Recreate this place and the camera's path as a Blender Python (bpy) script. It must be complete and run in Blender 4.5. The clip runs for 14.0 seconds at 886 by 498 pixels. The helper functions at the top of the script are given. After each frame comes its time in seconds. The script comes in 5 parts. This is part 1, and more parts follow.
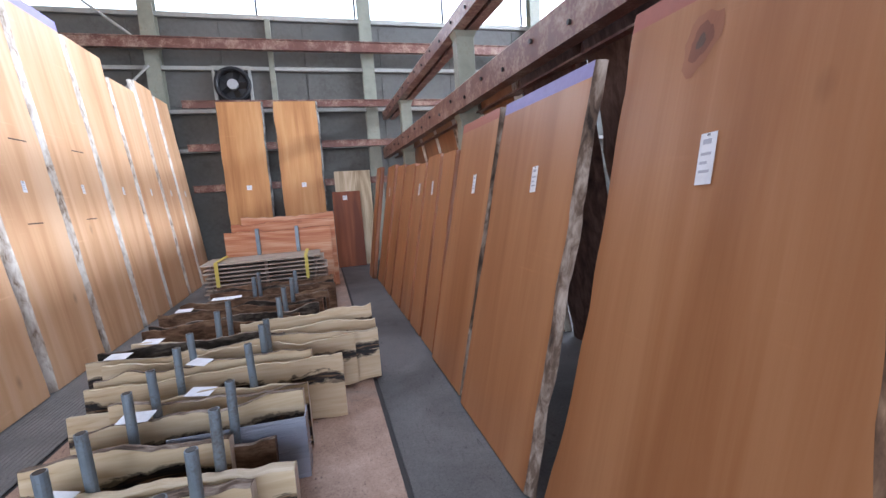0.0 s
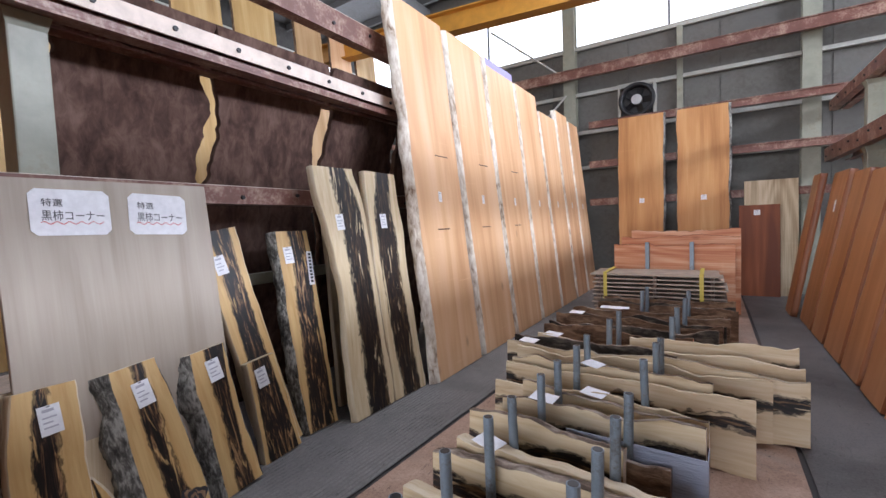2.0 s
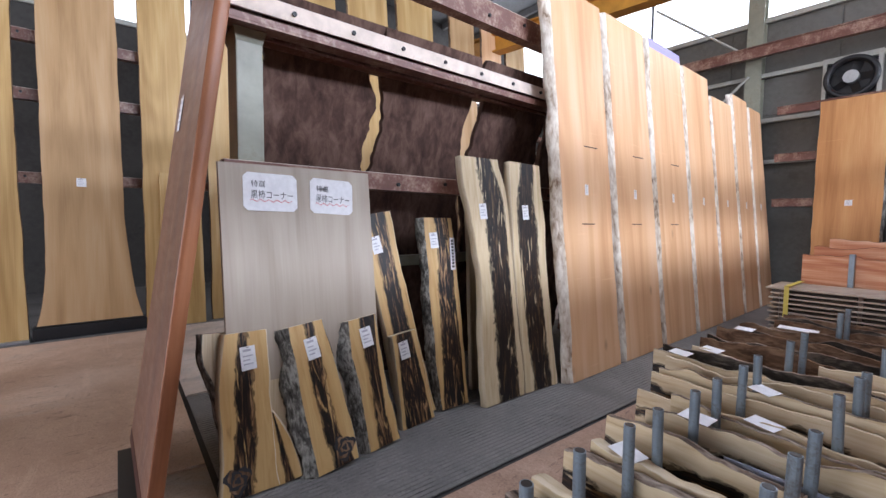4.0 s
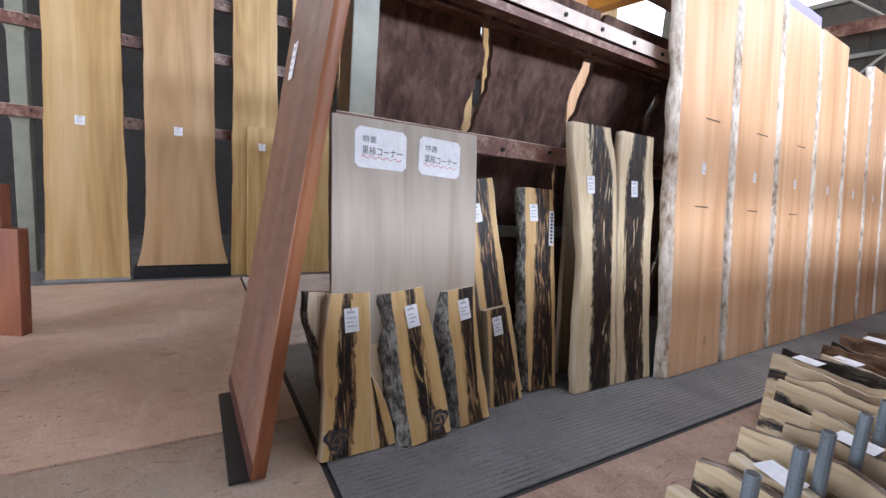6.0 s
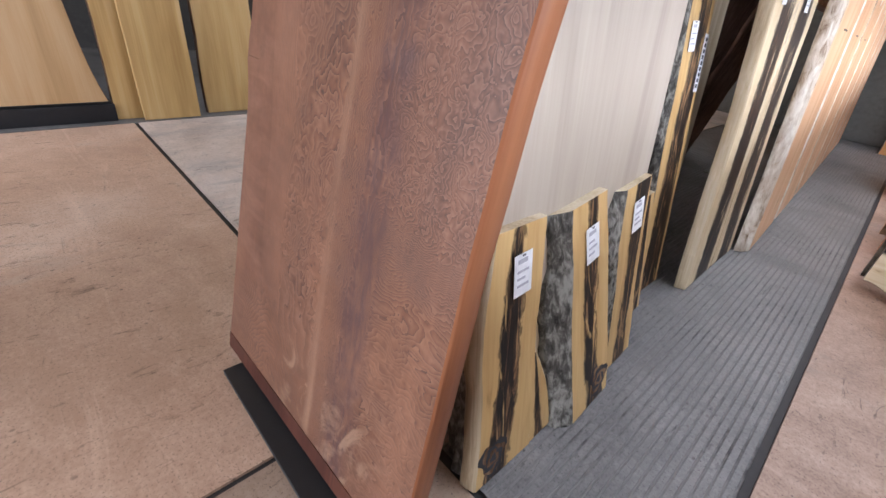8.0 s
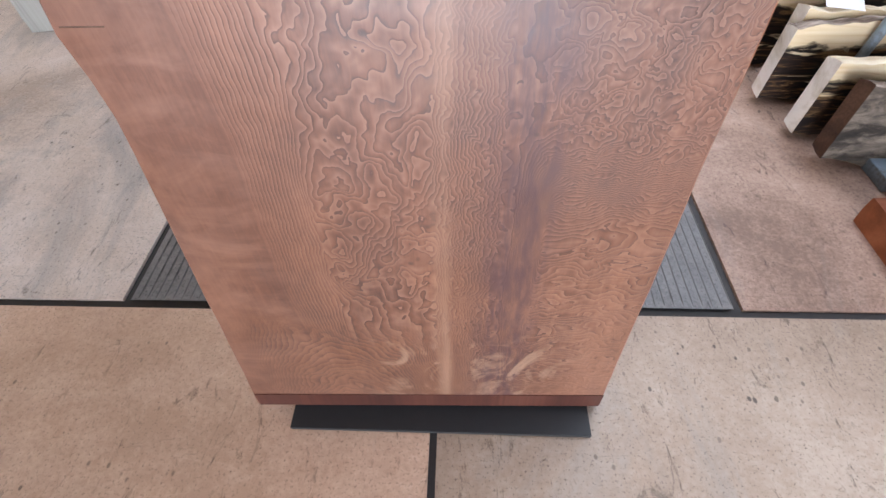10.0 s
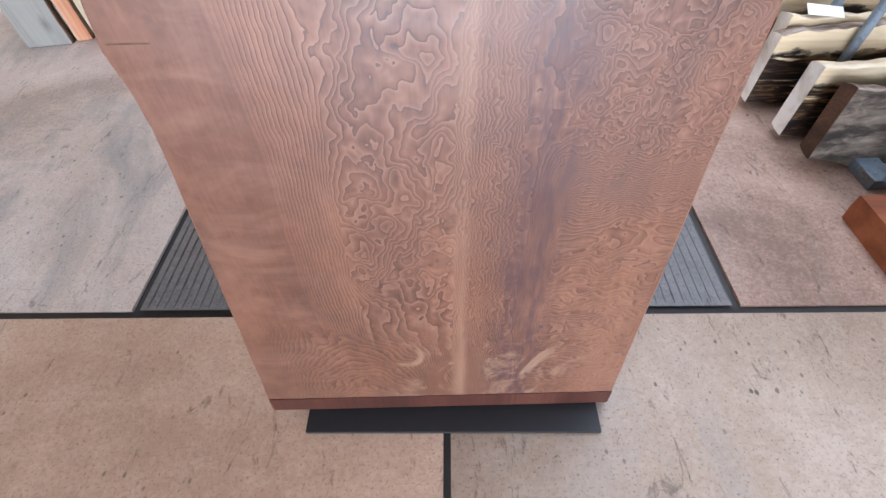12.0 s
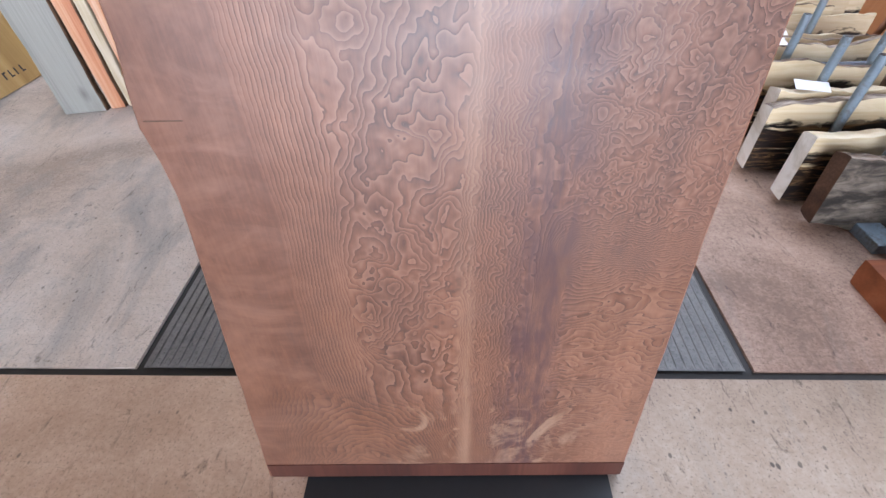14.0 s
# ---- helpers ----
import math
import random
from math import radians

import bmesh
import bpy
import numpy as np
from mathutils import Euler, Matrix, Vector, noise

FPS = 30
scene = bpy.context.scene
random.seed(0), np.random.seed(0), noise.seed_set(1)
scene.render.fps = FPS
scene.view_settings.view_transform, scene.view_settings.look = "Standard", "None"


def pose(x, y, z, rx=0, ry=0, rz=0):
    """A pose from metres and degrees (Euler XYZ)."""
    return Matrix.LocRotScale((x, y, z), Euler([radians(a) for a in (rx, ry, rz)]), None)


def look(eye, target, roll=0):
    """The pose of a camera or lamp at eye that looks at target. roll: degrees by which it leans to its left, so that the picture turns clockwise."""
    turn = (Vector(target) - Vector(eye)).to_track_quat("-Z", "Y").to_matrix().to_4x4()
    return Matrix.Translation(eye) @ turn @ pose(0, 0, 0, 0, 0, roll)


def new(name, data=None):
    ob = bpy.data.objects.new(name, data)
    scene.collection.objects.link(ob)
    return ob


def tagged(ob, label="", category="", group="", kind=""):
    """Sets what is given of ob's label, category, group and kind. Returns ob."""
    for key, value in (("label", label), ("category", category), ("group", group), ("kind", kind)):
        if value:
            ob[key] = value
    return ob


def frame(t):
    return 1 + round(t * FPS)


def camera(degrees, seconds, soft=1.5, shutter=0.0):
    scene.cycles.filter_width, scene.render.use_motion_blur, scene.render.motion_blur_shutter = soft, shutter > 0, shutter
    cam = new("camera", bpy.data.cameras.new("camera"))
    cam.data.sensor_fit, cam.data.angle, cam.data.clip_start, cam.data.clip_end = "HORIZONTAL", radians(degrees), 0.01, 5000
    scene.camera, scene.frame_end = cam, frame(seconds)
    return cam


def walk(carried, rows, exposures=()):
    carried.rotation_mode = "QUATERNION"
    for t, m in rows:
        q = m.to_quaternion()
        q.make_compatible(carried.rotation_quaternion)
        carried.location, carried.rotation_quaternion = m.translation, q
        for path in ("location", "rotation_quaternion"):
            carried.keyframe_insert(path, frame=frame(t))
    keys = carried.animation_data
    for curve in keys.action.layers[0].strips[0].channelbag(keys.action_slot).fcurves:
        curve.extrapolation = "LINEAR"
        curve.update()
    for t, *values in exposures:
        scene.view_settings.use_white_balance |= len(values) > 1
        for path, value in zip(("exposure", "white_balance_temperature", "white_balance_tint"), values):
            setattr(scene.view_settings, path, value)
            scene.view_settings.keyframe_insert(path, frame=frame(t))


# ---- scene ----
cam = camera(92.3, 14.0)
PATH = [
    (0, (1.944, -0.352, 1.352), (2.402, 1.576, 1.085), -3.8),
    (0.5, (1.951, -0.351, 1.368), (2.0, 1.635, 1.137), -3.6),
    (1, (1.846, -0.352, 1.375), (1.54, 1.616, 1.196), -2.9),
    (1.5, (1.791, -0.354, 1.381), (1.092, 1.515, 1.236), -2.6),
    (2, (1.788, -0.326, 1.351), (0.658, 1.32, 1.238), -2.2),
    (2.5, (1.789, -0.315, 1.34), (0.408, 1.128, 1.233), -1.6),
    (2.7, (1.802, -0.311, 1.328), (0.353, 1.064, 1.22), -1.6),
    (4.8, (1.749, -0.395, 1.326), (0.063, 0.672, 1.174), 1.7),
    (5, (1.753, -0.402, 1.33), (0.019, 0.583, 1.168), 1.6),
    (5.5, (1.7, -0.415, 1.304), (-0.08, 0.468, 1.076), 2.4),
    (6, (1.453, -0.515, 1.299), (-0.249, 0.498, 1.017), 4.5),
    (6.5, (1.133, -0.556, 1.278), (-0.576, 0.388, 0.845), 5.3),
    (7, (0.767, -0.617, 1.267), (-0.919, 0.289, 0.686), 10.3),
    (7.5, (0.362, -0.642, 1.229), (-1.141, 0.386, 0.402), 11.3),
    (8, (0.018, -0.645, 1.2), (-1.168, 0.609, 0.19), 7.8),
    (8.5, (-0.269, -0.653, 1.175), (-0.978, 0.751, -0.061), 0.5),
    (9, (-0.519, -0.646, 1.215), (-0.78, 0.724, -0.218), -0.1),
    (9.2, (-0.581, -0.652, 1.235), (-0.745, 0.69, -0.27), -1.6),
    (11.3, (-0.745, -0.727, 1.259), (-0.802, 0.43, -0.372), -2.7),
    (11.5, (-0.748, -0.722, 1.262), (-0.8, 0.454, -0.355), -2.5),
    (12, (-0.752, -0.72, 1.27), (-0.799, 0.509, -0.307), -2.4),
    (12.5, (-0.754, -0.722, 1.275), (-0.808, 0.568, -0.252), -2.5),
    (13, (-0.753, -0.725, 1.283), (-0.812, 0.625, -0.191), -2.5),
    (13.5, (-0.751, -0.725, 1.29), (-0.82, 0.673, -0.138), -2.4),
    (14, (-0.75, -0.724, 1.29), (-0.826, 0.704, -0.108), -2.4),
]
EXPOSURES = [(0.0, 0.28, 5800, 17), (1.0, 0.10, 6000, 18), (2.5, 0.08, 6300, 19), (5.0, 0.06, 6100, 18), (6.5, 0.30, 6100, 17), (8.0, 0.80, 6200, 17), (9.0, 1.08, 6200, 16), (11.5, 1.22, 5800, 14), (14.0, 1.13, 5800, 14)]
P_BACK, P_RIGHT, P_LEFT, P_DOOR, P_SKY = 380.0, 2300.0, 70.0, 740.0, 290.0
walk(cam, [(t, look(eye, target, roll)) for t, eye, target, roll in PATH], EXPOSURES)

# ---- light: overcast sky through the clerestory, and through an added door and roof light out of view ----
world = bpy.data.worlds.new("overcast_sky")
scene.world = world
world.use_nodes = True
wn, wl = world.node_tree.nodes, world.node_tree.links
sky = wn.new("ShaderNodeTexSky")
sky.sky_type, sky.sun_disc = "NISHITA", False
sky.sun_elevation, sky.sun_rotation = radians(48), radians(200)
wl.new(sky.outputs[0], wn["Background"].inputs[0])
wn["Background"].inputs[1].default_value = 0.15

SKEW = 2.1                       # degrees by which the building's rows turn from the floor joints
G = pose(0, 0, 0, 0, 0, SKEW)
WALL_BACK, WALL_FRONT, WALL_LEFT, WALL_RIGHT, ROOF = 8.85, -9.0, -8.2, 11.0, 6.9
SILL, HEAD = 4.88, 6.3
SKY_X, SKY_Y = 1.7, 3.5         # middle of the added roof light


def window_light(name, m, sx, sy, watts, colour):
    d = bpy.data.lights.new(name, "AREA")
    d.shape, d.size, d.size_y, d.energy, d.color = "RECTANGLE", sx, sy, watts, colour
    ob = new(name, d)
    ob.matrix_world = m
    return ob


DAY = (0.84, 0.92, 1.0)
window_light("clerestory_light", G @ look((1.3, WALL_BACK + 0.3, 5.56), (1.3, 0, 5.56)), 18.0, 1.44, P_BACK, DAY)
# Unseen right band: lamp added over its far half for light from the right.
window_light("clerestory_light", look((WALL_RIGHT + 0.3, 5.2, 5.56), (0, 5.2, 5.56)), 9.4, 1.44, P_RIGHT, DAY)
window_light("clerestory_light", look((WALL_LEFT - 0.3, 0.5, 5.56), (0, 0.5, 5.56)), 17.0, 1.44, P_LEFT, DAY)
# Unseen front door, placed to light the front floor and the figured slab.
window_light("unseen_door_lamp", look((-0.7, WALL_FRONT - 0.3, 2.25), (-0.7, 0, 2.25)), 8.8, 4.4, P_DOOR, (0.93, 0.96, 1.0))
# Roof light is added out of view to brighten the aisle and the stack.
window_light("added_roof_lamp", look((SKY_X, SKY_Y, ROOF + 0.1), (SKY_X, SKY_Y, 0)), 3.2, 5.4, P_SKY, DAY)

# ---- materials ----


def shader(name, rough=0.6, metal=0.0, spec=0.5):
    m = bpy.data.materials.new(name)
    m.use_nodes = True
    b = m.node_tree.nodes["Principled BSDF"]
    b.inputs["Roughness"].default_value, b.inputs["Metallic"].default_value = rough, metal
    b.inputs["Specular IOR Level"].default_value = spec
    return m, m.node_tree.nodes, m.node_tree.links, b


def math_node(n, l, op, a, b=None, c=None, clamp=False):
    k = n.new("ShaderNodeMath")
    k.operation, k.use_clamp = op, clamp
    for i, v in enumerate((a, b, c)):
        if v is None:
            continue
        if isinstance(v, (int, float)):
            k.inputs[i].default_value = v
        else:
            l.new(v, k.inputs[i])
    return k.outputs[0]


def coords(n, l, scale, source="Object", shift=True):
    """Texture coordinates, stretched by scale, shifted at random from thing to thing."""
    tc = n.new("ShaderNodeTexCoord")
    out = tc.outputs[source]
    if shift:
        info = n.new("ShaderNodeObjectInfo")
        add = n.new("ShaderNodeVectorMath")
        add.operation = "MULTIPLY_ADD"
        l.new(info.outputs["Random"], add.inputs[0])
        add.inputs[1].default_value = (23.0, 11.0, 37.0)
        l.new(out, add.inputs[2])
        out = add.outputs[0]
    mp = n.new("ShaderNodeMapping")
    mp.inputs["Scale"].default_value = scale
    l.new(out, mp.inputs["Vector"])
    return mp.outputs[0]


def noise_node(n, l, vec, scale=1.0, detail=4.0, rough=0.55, dist=0.0):
    k = n.new("ShaderNodeTexNoise")
    k.inputs["Scale"].default_value, k.inputs["Detail"].default_value = scale, detail
    k.inputs["Roughness"].default_value, k.inputs["Distortion"].default_value = rough, dist
    l.new(vec, k.inputs["Vector"])
    return k.outputs["Fac"]


def ramp(n, l, fac, stops):
    k = n.new("ShaderNodeValToRGB")
    while len(k.color_ramp.elements) < len(stops):
        k.color_ramp.elements.new(0.5)
    for e, (p, c) in zip(k.color_ramp.elements, stops):
        e.position, e.color = p, (*c, 1.0)
    l.new(fac, k.inputs[0])
    return k.outputs["Color"]


def mix(n, l, fac, a, b, mode="MIX"):
    k = n.new("ShaderNodeMix")
    k.data_type, k.blend_type = "RGBA", mode
    for s, v in ((0, fac), (6, a), (7, b)):
        if isinstance(v, (int, float)):
            k.inputs[s].default_value = v
        elif isinstance(v, tuple):
            k.inputs[s].default_value = (*v, 1.0)
        else:
            l.new(v, k.inputs[s])
    return k.outputs[2]


def bump(n, l, b, height, strength, distance):
    k = n.new("ShaderNodeBump")
    k.inputs["Strength"].default_value, k.inputs["Distance"].default_value = strength, distance
    l.new(height, k.inputs["Height"])
    l.new(k.outputs[0], b.inputs["Normal"])


def wood(name, dark, mid, light, rings=7.0, rough=0.5, fine=0.35, knots=True, lines=0.35):
    """Sawn timber: grain along local z, broad bands, cathedral rings, fine pores, a few knots and saw marks."""
    m, n, l, b = shader(name, rough, spec=0.35)
    broad = noise_node(n, l, coords(n, l, (5.0, 5.0, 0.35)), 1.0, 4, 0.55, 0.6)
    pores = noise_node(n, l, coords(n, l, (110.0, 110.0, 2.2)), 1.0, 3, 0.6)
    hill = noise_node(n, l, coords(n, l, (2.4, 2.4, 0.30)), 1.0, 1, 0.4, 0.3)
    ring = math_node(n, l, "SINE", math_node(n, l, "MULTIPLY", hill, rings * 12.0))
    ring = math_node(n, l, "MULTIPLY_ADD", ring, 0.5, 0.5)
    f = math_node(n, l, "MULTIPLY_ADD", pores, fine, math_node(n, l, "MULTIPLY", broad, 1.0 - fine))
    f = math_node(n, l, "MULTIPLY_ADD", math_node(n, l, "SUBTRACT", ring, 0.5), 0.10 * lines / 0.35, f)
    col = ramp(n, l, f, [(0.33, dark), (0.50, mid), (0.66, light)])
    stain = noise_node(n, l, coords(n, l, (1.3, 1.3, 0.8)), 1.0, 3, 0.6, 0.4)
    col = mix(n, l, math_node(n, l, "MULTIPLY_ADD", stain, 0.55, -0.13, True), col, mix(n, l, 0.55, col, dark))
    if knots:
        v = n.new("ShaderNodeTexVoronoi")
        v.inputs["Scale"].default_value = 1.0
        l.new(coords(n, l, (2.1, 2.1, 1.1)), v.inputs["Vector"])
        k = math_node(n, l, "SUBTRACT", 1.0, math_node(n, l, "MULTIPLY", v.outputs["Distance"], 14.0), None, True)
        col = mix(n, l, math_node(n, l, "MULTIPLY", k, 0.55), col, tuple(c * 0.35 for c in dark))
        saw = noise_node(n, l, coords(n, l, (2.0, 2.0, 26.0)), 1.0, 2, 0.5)
        saw = math_node(n, l, "MULTIPLY", math_node(n, l, "SUBTRACT", saw, 0.68, None, True), 1.6, None, True)
        col = mix(n, l, saw, col, tuple(min(1.0, c * 1.35) for c in light))
    l.new(col, b.inputs["Base Color"])
    bump(n, l, b, f, 0.25, 0.004)
    return m


def bark(name, stops, scale=(26.0, 26.0, 9.0), strength=0.8):
    m, n, l, b = shader(name, 0.85, spec=0.2)
    f = noise_node(n, l, coords(n, l, scale), 1.0, 5, 0.65, 0.5)
    g = noise_node(n, l, coords(n, l, tuple(s * 0.22 for s in scale)), 1.0, 3, 0.6, 0.8)
    h = math_node(n, l, "MULTIPLY_ADD", f, 0.55, math_node(n, l, "MULTIPLY", g, 0.5))
    l.new(ramp(n, l, h, stops), b.inputs["Base Color"])
    bump(n, l, b, h, strength, 0.02)
    return m


def persimmon(name, shift, width, sapwood=(0.62, 0.42, 0.185), roam=0.45, pale=0.30, uneven=0.35):
    """Black persimmon: pale yellow sapwood round an ink-streaked heart; u runs across the slab, v along it."""
    m, n, l, b = shader(name, 0.45, spec=0.35)
    uv = coords(n, l, (1.0, 1.0, 1.0), "UV", False)
    sep = n.new("ShaderNodeSeparateXYZ")
    l.new(uv, sep.inputs[0])
    wander = noise_node(n, l, coords(n, l, (1.2, 1.2, 2.3)), 1.0, 3, 0.6, 0.3)
    ragged = noise_node(n, l, coords(n, l, (26.0, 26.0, 11.0)), 1.0, 4, 0.65, 0.6)
    d = math_node(n, l, "ADD", sep.outputs[0], math_node(n, l, "MULTIPLY", math_node(n, l, "SUBTRACT", wander, 0.5), roam))
    d = math_node(n, l, "ABSOLUTE", math_node(n, l, "SUBTRACT", d, shift))
    d = math_node(n, l, "ADD", d, math_node(n, l, "MULTIPLY", math_node(n, l, "SUBTRACT", ragged, 0.5), 0.22))
    swell = noise_node(n, l, coords(n, l, (0.6, 0.6, 3.2)), 1.0, 2, 0.5)
    d = math_node(n, l, "ADD", d, math_node(n, l, "MULTIPLY", math_node(n, l, "SUBTRACT", swell, 0.5), uneven))
    heart = math_node(n, l, "MULTIPLY", math_node(n, l, "SUBTRACT", width, d), 38.0, None, True)
    cleft = noise_node(n, l, coords(n, l, (20.0, 20.0, 2.6)), 1.0, 4, 0.6, 1.2)
    heart = math_node(n, l, "MULTIPLY", heart, math_node(n, l, "SUBTRACT", 1.0, math_node(n, l, "MULTIPLY", math_node(n, l, "SUBTRACT", cleft, 0.60), 16.0, None, True)))
    streak = noise_node(n, l, coords(n, l, (30.0, 30.0, 3.6)), 1.0, 5, 0.65, 1.6)
    ink = ramp(n, l, streak, [(0.43, (0.004, 0.003, 0.003)), (0.51, (0.016, 0.009, 0.007)), (0.565, (pale * 0.30, pale * 0.155, pale * 0.07)), (0.645, (pale, pale * 0.60, pale * 0.28))])
    sapn = noise_node(n, l, coords(n, l, (24.0, 24.0, 2.2)), 1.0, 4, 0.6, 0.9)
    sap = ramp(n, l, sapn, [(0.22, (0.16, 0.085, 0.030)), (0.33, tuple(c * k for c, k in zip(sapwood, (0.80, 0.72, 0.62)))), (0.65, sapwood)])
    rim = math_node(n, l, "SUBTRACT", 1.0, math_node(n, l, "ABSOLUTE", math_node(n, l, "MULTIPLY", math_node(n, l, "SUBTRACT", d, width), 42.0)), None, True)
    col = mix(n, l, heart, sap, ink)
    col = mix(n, l, math_node(n, l, "MULTIPLY", rim, 0.8), col, (0.008, 0.005, 0.004))
    l.new(col, b.inputs["Base Color"])
    bump(n, l, b, streak, 0.2, 0.003)
    return m


def figured(name):
    """Blister-figured slab: growth lines as contours of one relief. Scraped plain sapwood at one side, a tight ribbon of
    lines, ringed blisters in the middle, a purple streak, crowded burl at the other side and arched grain at the foot."""
    m, n, l, b = shader(name, 0.5, spec=0.46)
    b.inputs["IOR"].default_value = 1.6
    b.inputs["Sheen Weight"].default_value, b.inputs["Sheen Roughness"].default_value = 0.22, 0.5
    b.inputs["Sheen Tint"].default_value = (1.0, 0.80, 0.70, 1.0)
    tc = n.new("ShaderNodeTexCoord")
    sep = n.new("ShaderNodeSeparateXYZ")
    l.new(tc.outputs["Object"], sep.inputs[0])
    X, Z = sep.outputs[0], sep.outputs[2]

    def op(kind, p, q=None, r=None, clamp=False):
        return math_node(n, l, kind, p, q, r, clamp)

    def tex(sx, sz, detail=1.5, rough=0.5, dist=0.0):
        return op("SUBTRACT", noise_node(n, l, coords(n, l, (sx, sx, sz), shift=False), 1.0, detail, rough, dist), 0.5)

    def step(source, a, z):
        """0 at a, 1 at z, eased."""
        k = n.new("ShaderNodeMapRange")
        k.interpolation_type = "SMOOTHSTEP"
        l.new(source, k.inputs["Value"])
        k.inputs["From Min"].default_value, k.inputs["From Max"].default_value = a, z
        return k.outputs["Result"]

    def band(source, a, z, soft):
        return op("MULTIPLY", step(source, a - soft, a + soft), op("SUBTRACT", 1.0, step(source, z - soft, z + soft)))

    def span(source, a, z):
        """Distance run between a and z."""
        return op("MINIMUM", op("MAXIMUM", op("SUBTRACT", source, a), 0.0), z - a)

    def blister(sx, sz, warp):
        """Rounded cells whose contours are rings."""
        v = n.new("ShaderNodeTexVoronoi")
        v.feature = "SMOOTH_F1"
        v.inputs["Smoothness"].default_value, v.inputs["Scale"].default_value = 0.35, 1.0
        add = n.new("ShaderNodeVectorMath")
        add.operation = "MULTIPLY_ADD"
        nz = n.new("ShaderNodeTexNoise")
        nz.inputs["Scale"].default_value, nz.inputs["Detail"].default_value = 1.0, 2.0
        l.new(coords(n, l, (sx * 1.3, sx * 1.3, sz * 1.3), shift=False), nz.inputs["Vector"])
        l.new(nz.outputs["Color"], add.inputs[0])
        add.inputs[1].default_value = (warp, 0.0, warp)
        l.new(coords(n, l, (sx, sx, sz), shift=False), add.inputs[2])
        l.new(add.outputs[0], v.inputs["Vector"])
        return op("SUBTRACT", v.outputs["Distance"], 0.4)

    drift = tex(2.2, 1.3, 2, 0.5, 0.3)
    wavy = tex(16.0, 26.0, 2, 0.5)
    xw = op("ADD", X, op("MULTIPLY_ADD", drift, 0.11, op("MULTIPLY", wavy, 0.010)))
    lean = op("ADD", xw, op("MULTIPLY", op("SUBTRACT", Z, 0.7), -0.02))
    grain = op("ADD", op("MULTIPLY", span(lean, -0.26, -0.155), 150.0), op("MULTIPLY", span(lean, -0.155, 0.045), 26.0))
    grain = op("ADD", grain, op("ADD", op("MULTIPLY", span(lean, 0.045, 0.155), 150.0), op("MULTIPLY", span(lean, 0.16, 0.6), 22.0)))
    high = step(op("ADD", Z, op("MULTIPLY", drift, 0.5)), 0.30, 0.55)
    mid = op("MULTIPLY", band(lean, -0.155, 0.05, 0.03), high)
    right = step(lean, 0.175, 0.235)
    top_right = op("MULTIPLY", right, step(Z, 0.62, 0.80))
    low_right = op("MULTIPLY", right, op("SUBTRACT", 1.0, step(Z, 0.62, 0.86)))
    ring_mid = op("ADD", op("MULTIPLY", blister(12.0, 10.0, 1.0), 8.0), op("MULTIPLY", tex(22.0, 19.0, 2, 0.5, 0.5), 5.0))
    ring_right = op("ADD", op("MULTIPLY", blister(17.0, 17.0, 1.0), 7.0), op("MULTIPLY", tex(30.0, 28.0, 2.5, 0.55, 0.6), 7.0))
    fan_right = op("MULTIPLY_ADD", Z, 85.0, op("MULTIPLY_ADD", X, -34.0, op("ADD", op("MULTIPLY", tex(12.0, 20.0, 2, 0.5, 0.6), 11.0), op("MULTIPLY", blister(11.0, 11.0, 0.8), 3.5))))
    slight = op("MULTIPLY", tex(24.0, 26.0, 2, 0.55, 0.6), op("MULTIPLY", band(lean, 0.05, 0.17, 0.03), 7.0))
    low = op("MULTIPLY", op("SUBTRACT", 1.0, step(op("ADD", Z, op("MULTIPLY", drift, 0.35)), 0.24, 0.42)), band(X, -0.40, 0.06, 0.07))
    dx = op("ADD", X, 0.20)
    arch = op("MULTIPLY", op("ADD", Z, op("MULTIPLY", op("MULTIPLY", dx, dx), 8.0)), 42.0)
    arch = op("ADD", arch, op("ADD", op("MULTIPLY", tex(6.0, 5.0, 2, 0.5, 0.8), 9.0), op("MULTIPLY", wavy, 2.0)))
    relief = op("ADD", op("ADD", grain, slight), op("ADD", op("MULTIPLY", ring_mid, mid), op("ADD", op("MULTIPLY", ring_right, top_right), op("MULTIPLY", op("MULTIPLY", fan_right, low_right), 0.75))))
    saw_a, saw_b = op("FRACT", relief), op("FRACT", arch)
    up = op("SUBTRACT", 1.0, low)
    cut_a = op("SUBTRACT", 1.0, op("MULTIPLY", saw_a, 4.6), None, True)
    cut_b = op("SUBTRACT", 1.0, op("MULTIPLY", saw_b, 2.2), None, True)
    shown = step(lean, -0.275, -0.21)
    foot = step(op("ADD", Z, op("MULTIPLY", drift, 0.4)), 0.10, 0.30)
    patchy = op("MULTIPLY_ADD", tex(7.0, 3.5, 4, 0.65, 0.5), 2.6, 0.78, True)
    line = op("ADD", op("MULTIPLY", op("MULTIPLY", cut_a, op("MULTIPLY", up, foot)), op("MULTIPLY_ADD", shown, 0.90, 0.10)), op("MULTIPLY", op("MULTIPLY", cut_b, low), 0.8))
    line = op("MULTIPLY", line, patchy)
    rise = op("MULTIPLY", op("MULTIPLY", op("POWER", saw_a, 2.0), up), op("MULTIPLY_ADD", shown, 0.85, 0.15))
    pores = tex(190.0, 11.0, 3, 0.6)
    fine = tex(60.0, 34.0, 4, 0.7, 0.6)
    broad = tex(4.0, 1.3, 4, 0.6, 0.7)
    cloud = tex(9.0, 6.0, 4, 0.6, 0.8)
